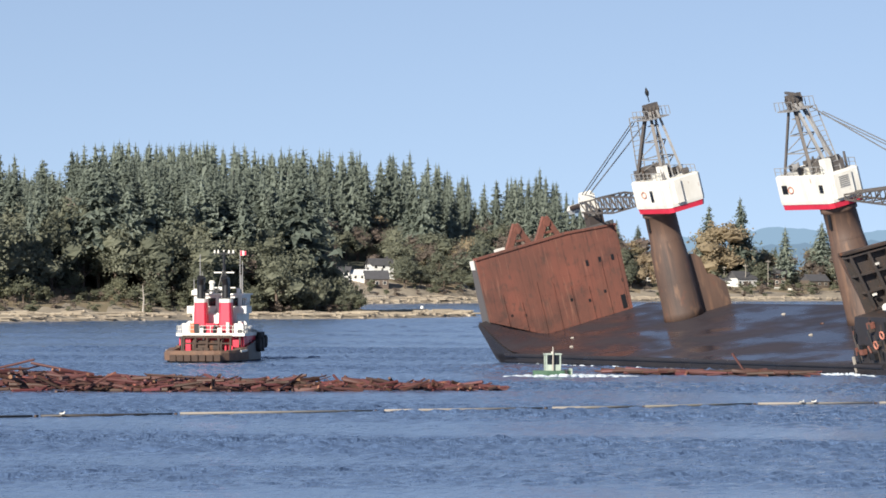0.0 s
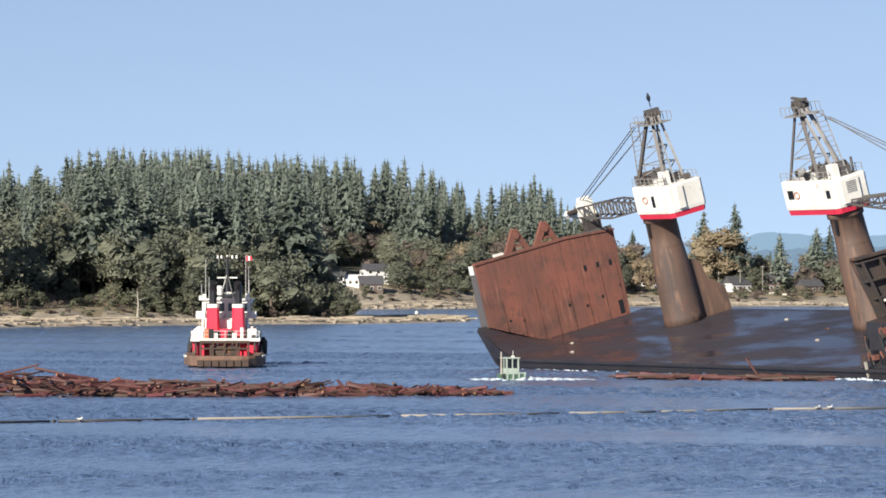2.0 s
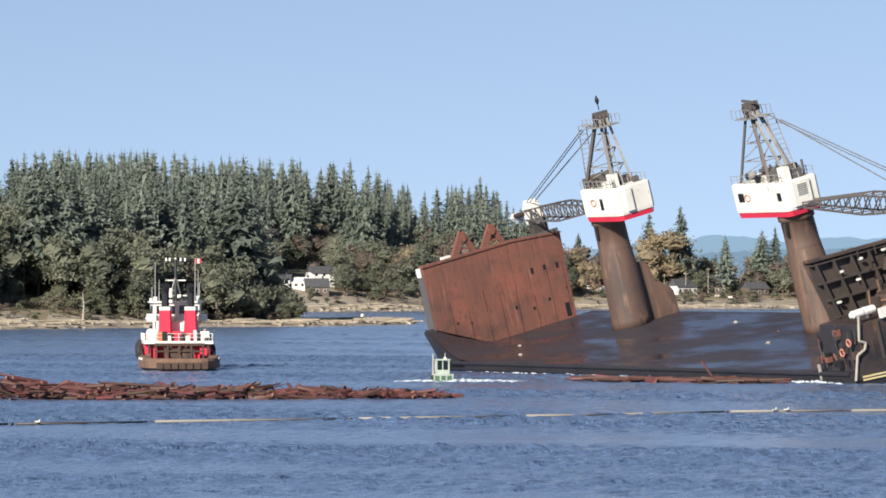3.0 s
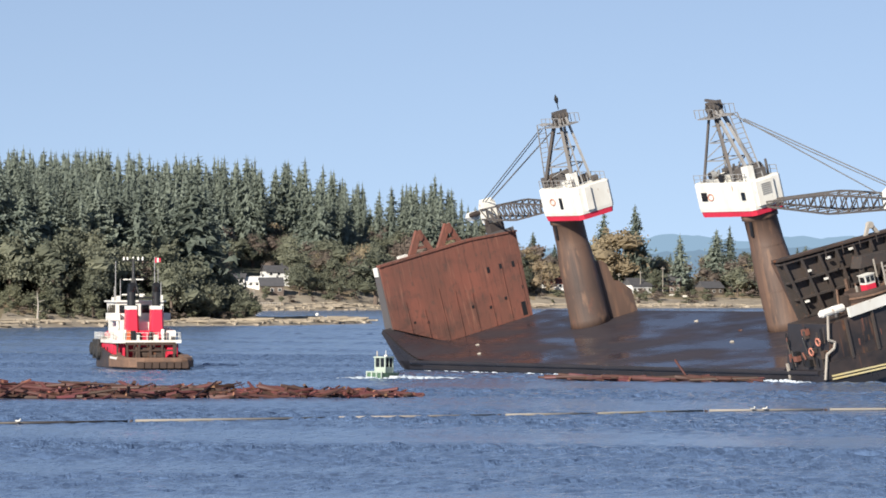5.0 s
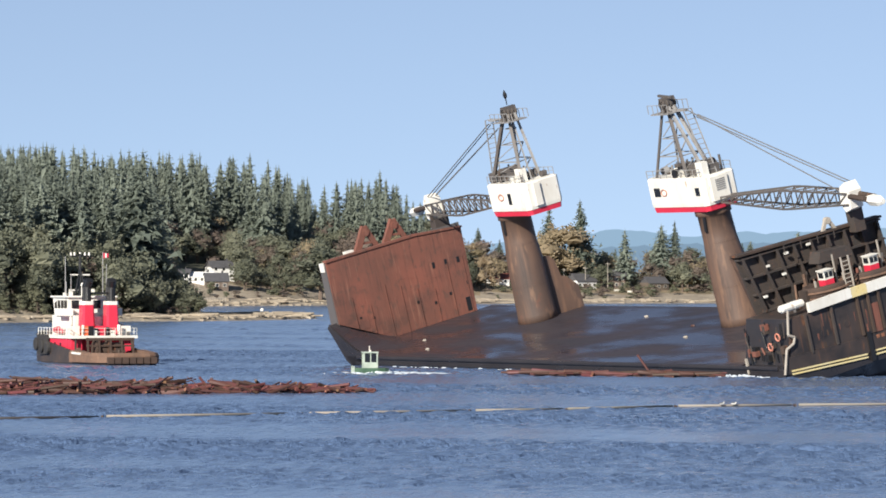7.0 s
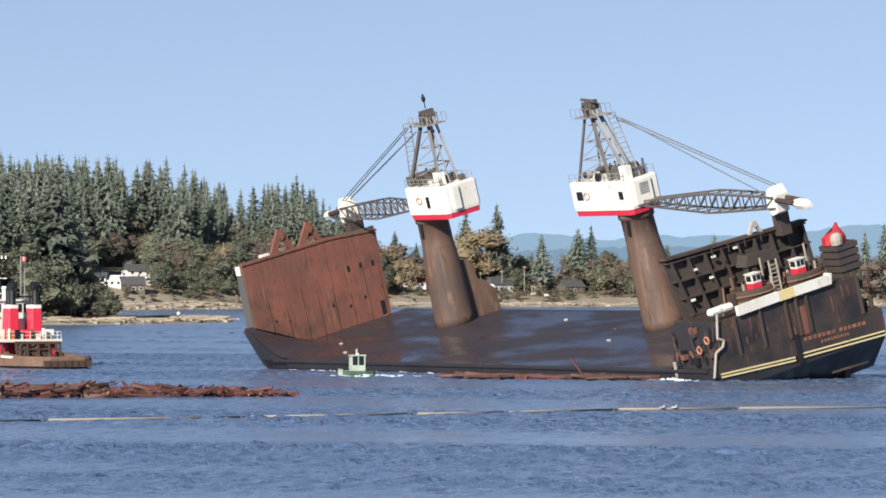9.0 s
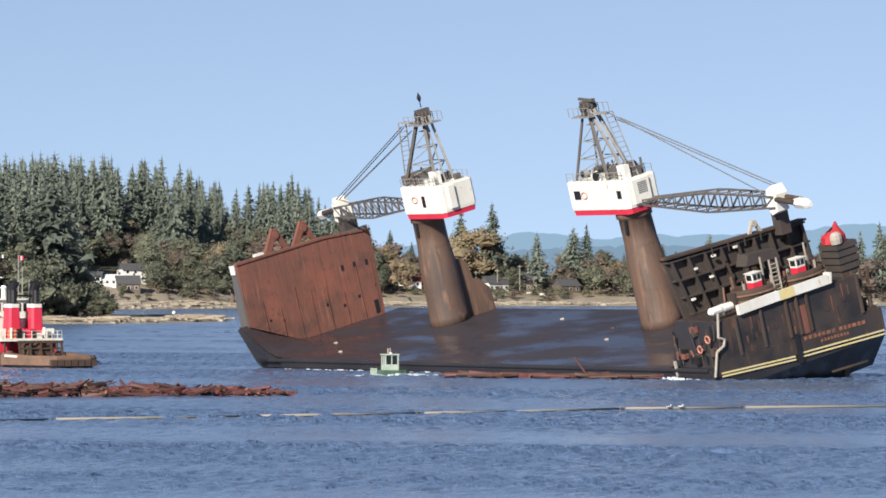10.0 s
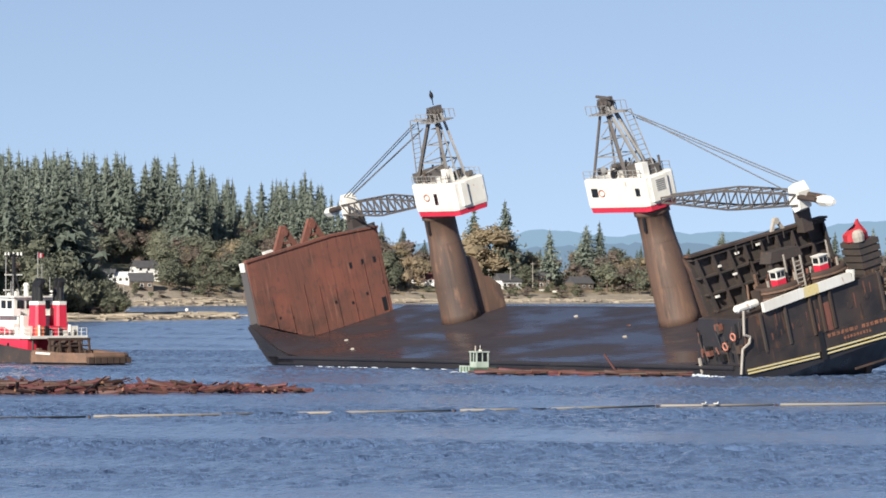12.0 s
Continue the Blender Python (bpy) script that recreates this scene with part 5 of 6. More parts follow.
    if way < 0:
        s = Shape()
        s.tube((top.x, Y, 29.2), (top.x, Y, 30.2), 0.07, seg=6)
        s.loft([ring(top.x, Y, z, w, w, 8) for z, w in ((29.9, 0.05), (30.3, 0.26), (30.6, 0.28), (31.2, 0.03))])
        part("finial_lamp", s, BLACK, e)
    else:
        s = Shape()
        s.beam((top.x - 1.6, Y, 29.2), (top.x + 1.2, Y, 28.9), 0.3)
        part("mast_head_arm", s, BOOM_STEEL, e)
    # lattice boom
    if way > 0:
        a, b = Vector((X + 2.0, Y, 15.9)), Vector((-5.6, Y, 15.6))
    else:
        a, b = Vector((X - 3.0, Y + 1.2, 15.9)), Vector((-104.5, Y + 2.2, 15.0))
    n = 12
    d = (b - a) / n
    def corner(k, sy, sz):
        q = k / n
        fat = min(1, q / 0.52, (1 - q) / 0.48 * 0.6 + 0.4)
        fat = 0.28 + 0.78 * max(0, fat)
        return a + d * k + Vector((0, sy * 1.15 * (0.6 + 0.4 * fat), sz * 1.12 * fat))
    for sy in (-1, 1):
        for sz in (-1, 1):
            s = Shape()
            s.loft([[corner(k, sy, sz) + Vector((0, u * 0.1, v * 0.1)) for u, v in ((-1, -1), (1, -1), (1, 1), (-1, 1))] for k in range(n + 1)])
            part("boom_chord", s, BOOM_STEEL, e)
    s = Shape()
    for k in range(n):
        for sy in (-1, 1):
            s.beam(corner(k, sy, -1), corner(k + 1, sy, 1), 0.12)
            s.beam(corner(k, sy, -1), corner(k, sy, 1), 0.12)
        for sz in (-1, 1):
            s.beam(corner(k, -1, sz), corner(k + 1, 1, sz), 0.12)
    part("boom_lacing", s, BOOM_STEEL, e, "dark lattice lacing")
    hx = 1 if way > 0 else -1
    s = Shape()                                                    # boom head
    s.prism([(b.x - hx * 1.6, b.y - 0.9, b.z - 0.5), (b.x - hx * 1.2, b.y - 0.9, b.z + 1.5), (b.x - hx * 0.2, b.y - 0.9, b.z + 2.0), (b.x + hx * 0.5, b.y - 0.9, b.z + 0.9), (b.x + hx * 0.3, b.y - 0.9, b.z - 1.2), (b.x - hx * 0.9, b.y - 0.9, b.z - 1.6)], (0, 1.8, 0))
    part("boom_head", s, WHITE, e, "white painted boom head")
    s = Shape()
    s.tube((b.x + hx * 0.2, b.y - 0.7, b.z + 0.3), (b.x + hx * 3.2, b.y - 0.7, b.z - 0.1), 0.35, seg=8)
    s.tube((b.x + hx * 0.2, b.y + 0.7, b.z + 0.3), (b.x + hx * 3.2, b.y + 0.7, b.z - 0.1), 0.35, seg=8)
    part("jib_link", s, RUST_DARK, e)
    s = Shape()
    s.loft([[(b.x + hx * q, b.y + 1.0 * w * math.cos(t * 1.047), b.z - 0.1 * q + 0.95 * w * math.sin(t * 1.047)) for t in range(6)] for q, w in ((2.6, 0.45), (3.4, 0.75), (4.8, 0.7), (5.6, 0.35))])
    part("jib_tip", s, WHITE, e, "white jib tip")
    for dy in (-0.7, 0.7):
        s = Shape()
        up, low = (0.45, 1.1 if dy < 0 else 0.0) if way > 0 else (0.0, 0.0)
        s.tube((X - 0.6 * (1 + way), Y + dy, up + (26.9 if dy < 0 else 26.0)), (b.x - hx * 0.6, b.y + dy, b.z + 1.7 - low), 0.075, seg=5)
        s.tube((X - 0.6 * (1 + way), Y + dy * 0.6, up + (26.7 if dy < 0 else 25.8)), (b.x - hx * 0.9, b.y + dy * 0.6, b.z + 1.6 - low), 0.07, seg=5)
        part("boom_stay", s, CABLE, e, "wire rope boom stays")
    return e


def yard_boat(y, label):
    """A small log-sorting boat sitting on the barge's stern, in the barge's space."""
    e = thing("sorting_boat", label, "work boat", "boats on the barge")
    s = Shape()
    s.loft([ring(-2.9, y, z, rx, ry, 18) for z, rx, ry in ((5.22, 1.8, 2.6), (5.7, 2.3, 3.1), (7.2, 2.5, 3.3), (7.45, 2.35, 3.15), (7.45, 2.0, 2.8), (7.0, 1.9, 2.7))])
    hull = part("hull", s, TIMBER_DARK, e, "dark brown rubber-banded round hull", True)
    for z, k in ((6.1, 0.0), (6.8, 0.14)):
        s = Shape()
        s.loft([ring(-2.9, y, z + dz, 2.38 + k + o, 3.18 + k * 0.6 + o, 18) for dz, o in ((-0.12, 0.0), (-0.08, 0.1), (0.08, 0.1), (0.12, 0.0))])
        part("rubbing_band", s, TIMBER, hull)
    s = Shape()
    s.box((-3.5, y - 0.65, 7.0), (-2.2, y + 0.65, 7.85))
    part("cabin_base", s, RED, e, "red cabin base")
    s = Shape()
    s.box((-3.5, y - 0.65, 7.85), (-2.2, y + 0.65, 8.9))
    cab = part("cabin", s, WHITE, e, "white wheelhouse")
    s = Shape()
    s.box((-3.6, y - 0.75, 8.9), (-2.1, y + 0.75, 9.0))
    part("cabin_roof", s, WHITE, e)
    for a, b in (((-2.21, y - 0.55, 8.1), (-2.16, y - 0.06, 8.75)), ((-2.21, y + 0.06, 8.1), (-2.16, y + 0.55, 8.75)), ((-3.3, y - 0.70, 8.1), (-2.4, y - 0.64, 8.75))):
        s = Shape()
        s.box(a, b)
        part("window", s, GLASS, cab)
    for x, dy, top, w in ((-3.0, 1.6, 10.4, 0.16), (-2.4, -2.0, 8.1, 0.2), (-2.4, 2.2, 8.1, 0.2)):
        s = Shape()
        s.beam((x, y + dy, 7.0), (x, y + dy, top), w)
        part("post", s, SNAG, e)
    return e


def tarp_and_raft():
    t = thing("tarpaulin_heap", "red tarpaulin draped to a point over pale gear", "tarpaulin")
    s = Shape()
    s.loft([[(-2.9 + 1.6 * q * math.cos(a * 0.785) * (1 + 0.2 * math.sin(3 * a)), 23.7 + 1.4 * q * math.sin(a * 0.785) * (1 + 0.15 * math.sin(2 * a + z)) + o, z) for a in range(8)] for q, z, o in ((1.0, 9.2, 0), (0.95, 10.0, 0), (0.62, 10.5, 0.2), (0.25, 11.0, 0.45), (0.08, 11.6, 0.6))])
    part("cover", s, TARP, t, "red cloth cover")
    s = Shape()
    s.loft([ring(-1.6, 22.9, z, q * 0.7, q * 0.8, 10) for z, q in ((9.2, 0.9), (9.8, 1.0), (10.3, 0.9), (10.6, 0.5))])
    part("sack", s, SNAG, t)
    l = thing("life_raft_canister", "long white life raft canister on the stern corner", "life raft")
    s = Shape()
    s.loft([[(-0.9 + 0.6 * q * math.cos(a * 0.524), 1.75 + y, 6.45 + 0.5 * q * math.sin(a * 0.524)) for a in range(12)] for y, q in ((0, 0.55), (0.25, 0.95), (1.9, 1.0), (1.95, 1.05), (2.05, 1.05), (2.1, 1.0), (3.3, 0.95), (3.5, 0.55))])
    part("shell", s, WHITE, l)
    return [t, l]


# ---------------------------------------------------------------- the tug
def tug():
    """Heading +y, origin on the waterline between the stacks."""
    e = thing("tugboat", "red and white tug with twin red stacks, brown stern fender", "tugboat")
    half = ((-14.0, 2.4), (-13.5, 3.3), (-12.3, 4.1), (-10, 4.6), (-4, 5.0), (2, 5.0), (10, 4.8), (15, 4.1), (19, 3.0), (22, 1.8), (24, 0.3))
    top = lambda y: 1.5 if y < -7 else 1.5 + (y + 7) * 0.10 if y < 5 else 2.7 + (y - 5) * 0.09
    s = Shape()
    rings = []
    for y, w in half:
        z = top(y)
        rings.append([(-w * 0.8, y * 0.96, -1.5), (-w, y, 0.2), (-w, y, z), (-w + 0.25, y, z), (-w + 0.25, y, z - 0.9), (w - 0.25, y, z - 0.9), (w - 0.25, y, z), (w, y, z), (w, y, 0.2), (w * 0.8, y * 0.96, -1.5)])
    s.loft(rings)
    part("hull", s, TUG_HULL, e, "dark scuffed steel hull")
    aft = [(w, y) for y, w in half if y <= -4][::-1]
    rim = [(x, y) for x, y in aft] + [(-x, y) for x, y in aft[::-1]]
    s = Shape()
    rings = []
    for (x, y) in rim:
        d = Vector((x, y + 4, 0)).normalized()
        z = top(y)
        rings.append([Vector((x, y, 0.35)) + d * 0.5, Vector((x, y, z - 0.2)) + d * 0.55, Vector((x, y, z + 0.15)) + d * 0.25, Vector((x, y, z + 0.15)) - d * 1.1, Vector((x, y, z - 0.3)) - d * 1.1, Vector((x, y, 0.35)) - d * 0.1])
    s.loft(rings)
    fen = part("stern_fender", s, TIMBER, e, "worn brown wrap-around stern fender")
    for k in range(7):
        x = -3.0 + k
        s = Shape()
        y = -14.62 + 0.02 * x * x
        s.box((x - 0.42, y - 0.28, 0.25), (x + 0.42, y + 0.3, 1.1))
        part("fender_block", s, TIMBER_DARK, fen)
    s = Shape()
    s.prism([(-3.7, -12.3, 0.95), (3.7, -12.3, 0.95), (4.7, -2, 0.95), (-4.7, -2, 0.95)], (0, 0, 0.1))
    part("work_deck", s, TIMBER, e)
    for x in (-5.15, 5.15):                                        # hanging tyres
        for y in (7.0, 9.5, 12.0):
            s = Shape()
            s.loft([[(x + 0.3 * sx, y + q * math.cos(a * 0.524), top(y) - 0.75 + q * math.sin(a * 0.524)) for a in range(12)] for sx, q in ((-1, 0.7), (-0.7, 0.9), (0.7, 0.9), (1, 0.7))])
            part("tyre_fender", s, RUBBER, e)
    for sx in (-1, 1):
        s = Shape()
        s.box((sx * 4.6, 8.0, 1.2), (sx * 5.1, 12.0, 3.9))
        s.tube((sx * 4.9, 8.0, 1.3), (sx * 4.9, 8.0, 3.8), 0.4, seg=8)
        part("side_fender", s, RUBBER, e, "thick black side fender")
    s = Shape()
    s.prism([(-4.5, 0, 1.0), (4.5, 0, 1.0), (4.5, 12, 1.0), (2.4, 16, 1.0), (-2.4, 16, 1.0), (-4.5, 12, 1.0)], (0, 0, 2.5))
    house_ = part("deckhouse", s, RED, e, "red lower deckhouse")
    for y in (3, 5.5, 8, 10.5):
        for sx in (-1, 1):
            s = Shape()
            s.tube((sx * 4.48, y, 2.6), (sx * 4.55, y, 2.6), 0.3, seg=10)
            part("porthole", s, GLASS, house_)
    s = Shape()
    s.prism([(-4.7, -2.6, 3.45), (4.7, -2.6, 3.45), (4.7, 13.2, 3.45), (2.8, 16.6, 3.45), (-2.8, 16.6, 3.45), (-4.7, 13.2, 3.45)], (0, 0, 0.4))
    part("boat_deck", s, WHITE, e, "white boat deck edge")
    s = Shape()
    pts = [(4.6, 13, 3.85), (4.6, 5, 3.85), (4.6, -2.5, 3.85), (-4.6, -2.5, 3.85), (-4.6, 5, 3.85), (-4.6, 13, 3.85)]
    for a, b in zip(pts, pts[1:]):
        a, b = Vector(a), Vector(b)
        for h in (0.5, 1.0):
            s.beam(a + Vector((0, 0, h)), b + Vector((0, 0, h)), 0.05)
        for k in range(7):
            p = a.lerp(b, k / 6)
            s.beam(p, p + Vector((0, 0, 1.0)), 0.07)
    part("guard_rail", s, WHITE, e, "white guard rail")
    for x in (-4.0, -1.0, 1.0, 4.0):
        s = Shape()
        s.tube((x, -2.2, 1.0), (x, -2.2, 3.45), 0.16, seg=6)
        part("deck_post", s, TUG_HULL, e)
    s = Shape()
    s.prism([(-2.9, 1.8, 3.85), (2.9, 1.8, 3.85), (2.9, 12, 3.85), (1.9, 14.2, 3.85), (-1.9, 14.2, 3.85), (-2.9, 12, 3.85)], (0, 0, 2.7))
    part("upper_house", s, WHITE, e, "white upper house")
    s = Shape()
    s.loft([[(-3.3, 3.4, 6.55), (3.3, 3.4, 6.55), (3.3, 9.6, 6.55), (1.8, 11.6, 6.55), (-1.8, 11.6, 6.55), (-3.3, 9.6, 6.55)], [(-3.3, 3.4, 9.0), (3.3, 3.4, 9.0), (3.5, 9.8, 9.0), (1.9, 11.9, 9.0), (-1.9, 11.9, 9.0), (-3.5, 9.8, 9.0)]])
    wh = part("wheelhouse", s, WHITE, e, "white wheelhouse with dark windows")
    for x in (-2.3, -0.8, 0.8, 2.3):
        s = Shape()
        s.box((x - 0.52, 3.3, 7.5), (x + 0.52, 3.42, 8.6))
        part("window", s, GLASS, wh)
    for y in (4.4, 5.9, 7.4, 8.8):
        for sx in (-1, 1):
            s = Shape()
            s.box((sx * 3.28, y - 0.5, 7.5), (sx * 3.42, y + 0.5, 8.6))
            part("window", s, GLASS, wh)
    s = Shape()
    s.prism([(-3.6, 3.0, 9.0), (3.6, 3.0, 9.0), (3.8, 10, 9.0), (2.1, 12.2, 9.0), (-2.1, 12.2, 9.0), (-3.8, 10, 9.0)], (0, 0, 0.22))
    part("wheelhouse_roof", s, WHITE, e)
    for sx in (-1, 1):
        s = Shape()
        s.loft([[(sx * 1.72 + a * 0.85 * q, 0.1 + b * 1.1 * q, z) for a, b in ((-1, -0.7), (-0.7, -1), (0.7, -1), (1, -0.7), (1, 0.7), (0.7, 1), (-0.7, 1), (-1, 0.7))] for z, q in ((3.85, 1.12), (6.2, 1.02), (8.0, 0.94))])
        st = part("funnel", s, RED, e, "red exhaust stack")
        s = Shape()
        s.loft([[(sx * 1.72 + a * 0.83, 0.1 + b * 1.08, z) for a, b in ((-1, -0.7), (-0.7, -1), (0.7, -1), (1, -0.7), (1, 0.7), (0.7, 1), (-0.7, 1), (-1, 0.7))] for z in (8.0, 8.5)])
        part("stack_cap", s, WHITE, st, "white cap band")
        for dy in (-0.45, 0.5):
            s = Shape()
            s.tube((sx * 1.72, 0.1 + dy, 8.4), (sx * 1.72, 0.1 + dy, 10.6), 0.5, seg=10)
            s.tube((sx * 1.72, 0.1 + dy, 10.5), (sx * 1.72 - sx * 0.1, dy - 0.5, 11.4), 0.5, seg=10)
            part("exhaust_pipe", s, BLACK, st, "black exhaust pipe")
    s = Shape()
    s.beam((-1.7, 0.3, 9.6), (1.7, 0.3, 9.6), 0.25)
    part("pipe_brace", s, BLACK, e)
    # mast
    s = Shape()
    s.tube((0, 8.5, 9.2), (0, 8.5, 15.0), 0.3, 0.16, 8)
    s.tube((-0.9, 8.0, 9.2), (0, 8.5, 12.8), 0.13, seg=6)
    s.tube((0.9, 8.0, 9.2), (0, 8.5, 12.8), 0.13, seg=6)
    mast = part("mast", s, BLACK, e, "black signal mast")
    for z, w in ((12.1, 1.4), (14.7, 1.5), (10.0, 1.6)):
        s = Shape()
        s.beam((-w, 8.5, z), (w, 8.5, z), 0.18)
        part("yard", s, WHITE if z != 14.7 else BLACK, mast)
    for x in (-1.3, -0.8, 0, 0.7, 1.3):
        s = Shape()
        s.tube((x, 8.5, 14.75), (x, 8.5, 15.2), 0.15, 0.12, 8)
        part("mast_light", s, WHITE, mast)
    for x, y, h0, h1 in ((-2.9, 6.0, 9.2, 14.6), (-2.4, 5.0, 9.2, 12.2), (3.0, 6.0, 9.2, 13.6), (-3.4, 4.0, 9.2, 11.2), (3.1, 4.2, 9.2, 11.8)):
        s = Shape()
        s.tube((x, y, h0), (x, y, h1), 0.09, 0.05, 5)
        part("aerial", s, MAST_STEEL, e)
    s = Shape()
    s.tube((2.6, 6.4, 9.2), (2.6, 6.4, 15.2), 0.08, 0.06, 5)
    part("flag_staff", s, MAST_STEEL, e)
    for k, mat in ((0, RED), (1, WHITE), (2, RED)):
        s = Shape()
        s.box((2.65 + 0.26 * k, 6.38, 14.4 + 0.04 * k), (2.91 + 0.26 * k, 6.44, 15.1 - 0.03 * k))
        part("flag_panel", s, mat, e)
    s = Shape()
    s.tube((-0.9, 4.0, 9.2), (-0.9, 4.0, 10.6), 0.35, seg=10)
    s.tube((-0.9, 4.0, 10.6), (-0.9, 4.0, 11.0), 0.5, 0.3, 10)
    part("satellite_dome", s, WHITE, e)
    for x, y, z in ((-3.0, 3.0, 9.5), (2.9, 3.0, 9.6), (-3.5, 4.0, 9.3), (0.3, 3.6, 9.8)):
        s = Shape()
        s.box((x - 0.25, y, z - 0.3), (x + 0.25, y + 0.4, z + 0.35))
        part("searchlight", s, WHITE, e)
    rr = random.Random(23)                                        # lockers, vents and rafts about the upper decks
    for k in range(26):
        x, y = rr.uniform(-4.2, 4.2), rr.uniform(-2.0, 3.0)
        if abs(abs(x) - 1.72) < 1.3 and y < 1.6:
            y = rr.uniform(-2.3, -1.4)
        s = Shape()
        h = rr.uniform(0.5, 1.6)
        if rr.random() < 0.5:
            s.tube((x, y, 3.85), (x, y, 3.9 + h), rr.uniform(0.12, 0.32), seg=8)
        else:
            w = rr.uniform(0.2, 0.55)
            s.box((x - w, y - w, 3.85), (x + w, y + w, 3.9 + h * 0.8))
        part("deck_gear", s, rr.choice((WHITE, WHITE, WHITE, RED, GREY, BLACK)), e)
    for sx in (-1, 1):                                            # bulwark wings of the wheelhouse deck
        s = Shape()
        s.box((sx * 2.9, 2.4, 6.5), (sx * 4.1, 7.0, 7.5))
        part("bridge_wing", s, WHITE, e)
        s = Shape()
        s.tube((sx * 3.7, 2.3, 5.0), (sx * 3.7, 4.2, 5.0), 0.5, seg=10)
        part("raft_drum", s, WHITE, e)
    # working gear abaft the house
    s = Shape()
    s.tube((-1.6, -4.0, 2.0), (1.6, -4.0, 2.0), 0.95, seg=14)
    for x in (-1.9, 1.9, -0.1):
        s.tube((x - 0.12, -4.0, 2.0), (x + 0.12, -4.0, 2.0), 1.25, seg=14)
    part("towing_winch", s, RUST_DARK, e, "dark towing winch")
    s = Shape()
    for x in (-3.2, -1.6, 0, 1.6, 3.2):
        s.beam((x, -5.4, 1.0), (x, -5.0, 3.4), 0.25)
    s.beam((-3.4, -5.0, 3.4), (3.4, -5.0, 3.4), 0.35)
    s.beam((-3.4, -5.1, 2.5), (3.4, -5.1, 2.5), 0.22)
    part("winch_guard", s, TIMBER_DARK, e, "rusty brown winch guard frame")
    for sx in (-1, 1):
        s = Shape()
        s.box((sx * 2.9, -1.6, 1.0), (sx * 4.45, 0.2, 3.3))
        part("deck_locker", s, RED, e, "red deck locker")
    for x, y, z, w, mat in ((0, -1.2, 3.85, 0.8, RED), (-3.6, 0.0, 3.85, 0.7, WHITE), (3.6, -0.5, 3.85, 0.6, WHITE), (0.0, 1.6, 5.0, 1.0, WHITE), (-2.6, -1.8, 3.85, 0.4, ORANGE)):
        s = Shape()
        s.box((x - w, y - 0.5, z), (x + w, y + 0.5, z + 1.3))
        part("deck_box", s, mat, e)
    s = Shape()
    s.loft([[(-3.7 + 0.62 * q * math.cos(a * 0.628), y, 4.55 + 0.5 * q * math.sin(a * 0.628)) for a in range(10)] for y, q in ((3.6, 0.5), (4.0, 0.95), (6.5, 1.0), (8.0, 0.8), (8.8, 0.3))])
    part("rescue_boat", s, RED, e, "red inflatable rescue boat")
    s = Shape()
    s.tube((-3.2, 2.6, 3.9), (-3.2, 2.6, 6.4), 0.15, seg=6)
    s.tube((-3.2, 2.6, 6.4), (-4.2, 5.6, 6.9), 0.13, seg=6)
    part("davit", s, WHITE, e)
    s = Shape()
    s.tube((0, -8.8, 1.0), (0, -8.8, 2.0), 0.25, seg=8)
    s.beam((-0.9, -8.8, 1.8), (0.9, -8.8, 1.8), 0.25)
    part("towing_bitt", s, RUST_DARK, e)
    for sx in (-1, 1):                                            # name boards, as plain bars
        s = Shape()
        s.prism([(sx * 5.0, -8.0, 1.35), (sx * 5.36, -5.2, 1.45), (sx * 5.36, -5.2, 1.72), (sx * 5.0, -8.0, 1.62)], (sx * 0.2, 0, 0))
        part("name_bar", s, WHITE, e)
    s = Shape()
    s.box((-4.4, -4.3, 1.05), (-3.9, -3.6, 2.2))
    part("fuel_hose_rack", s, TIMBER, e)
    return e


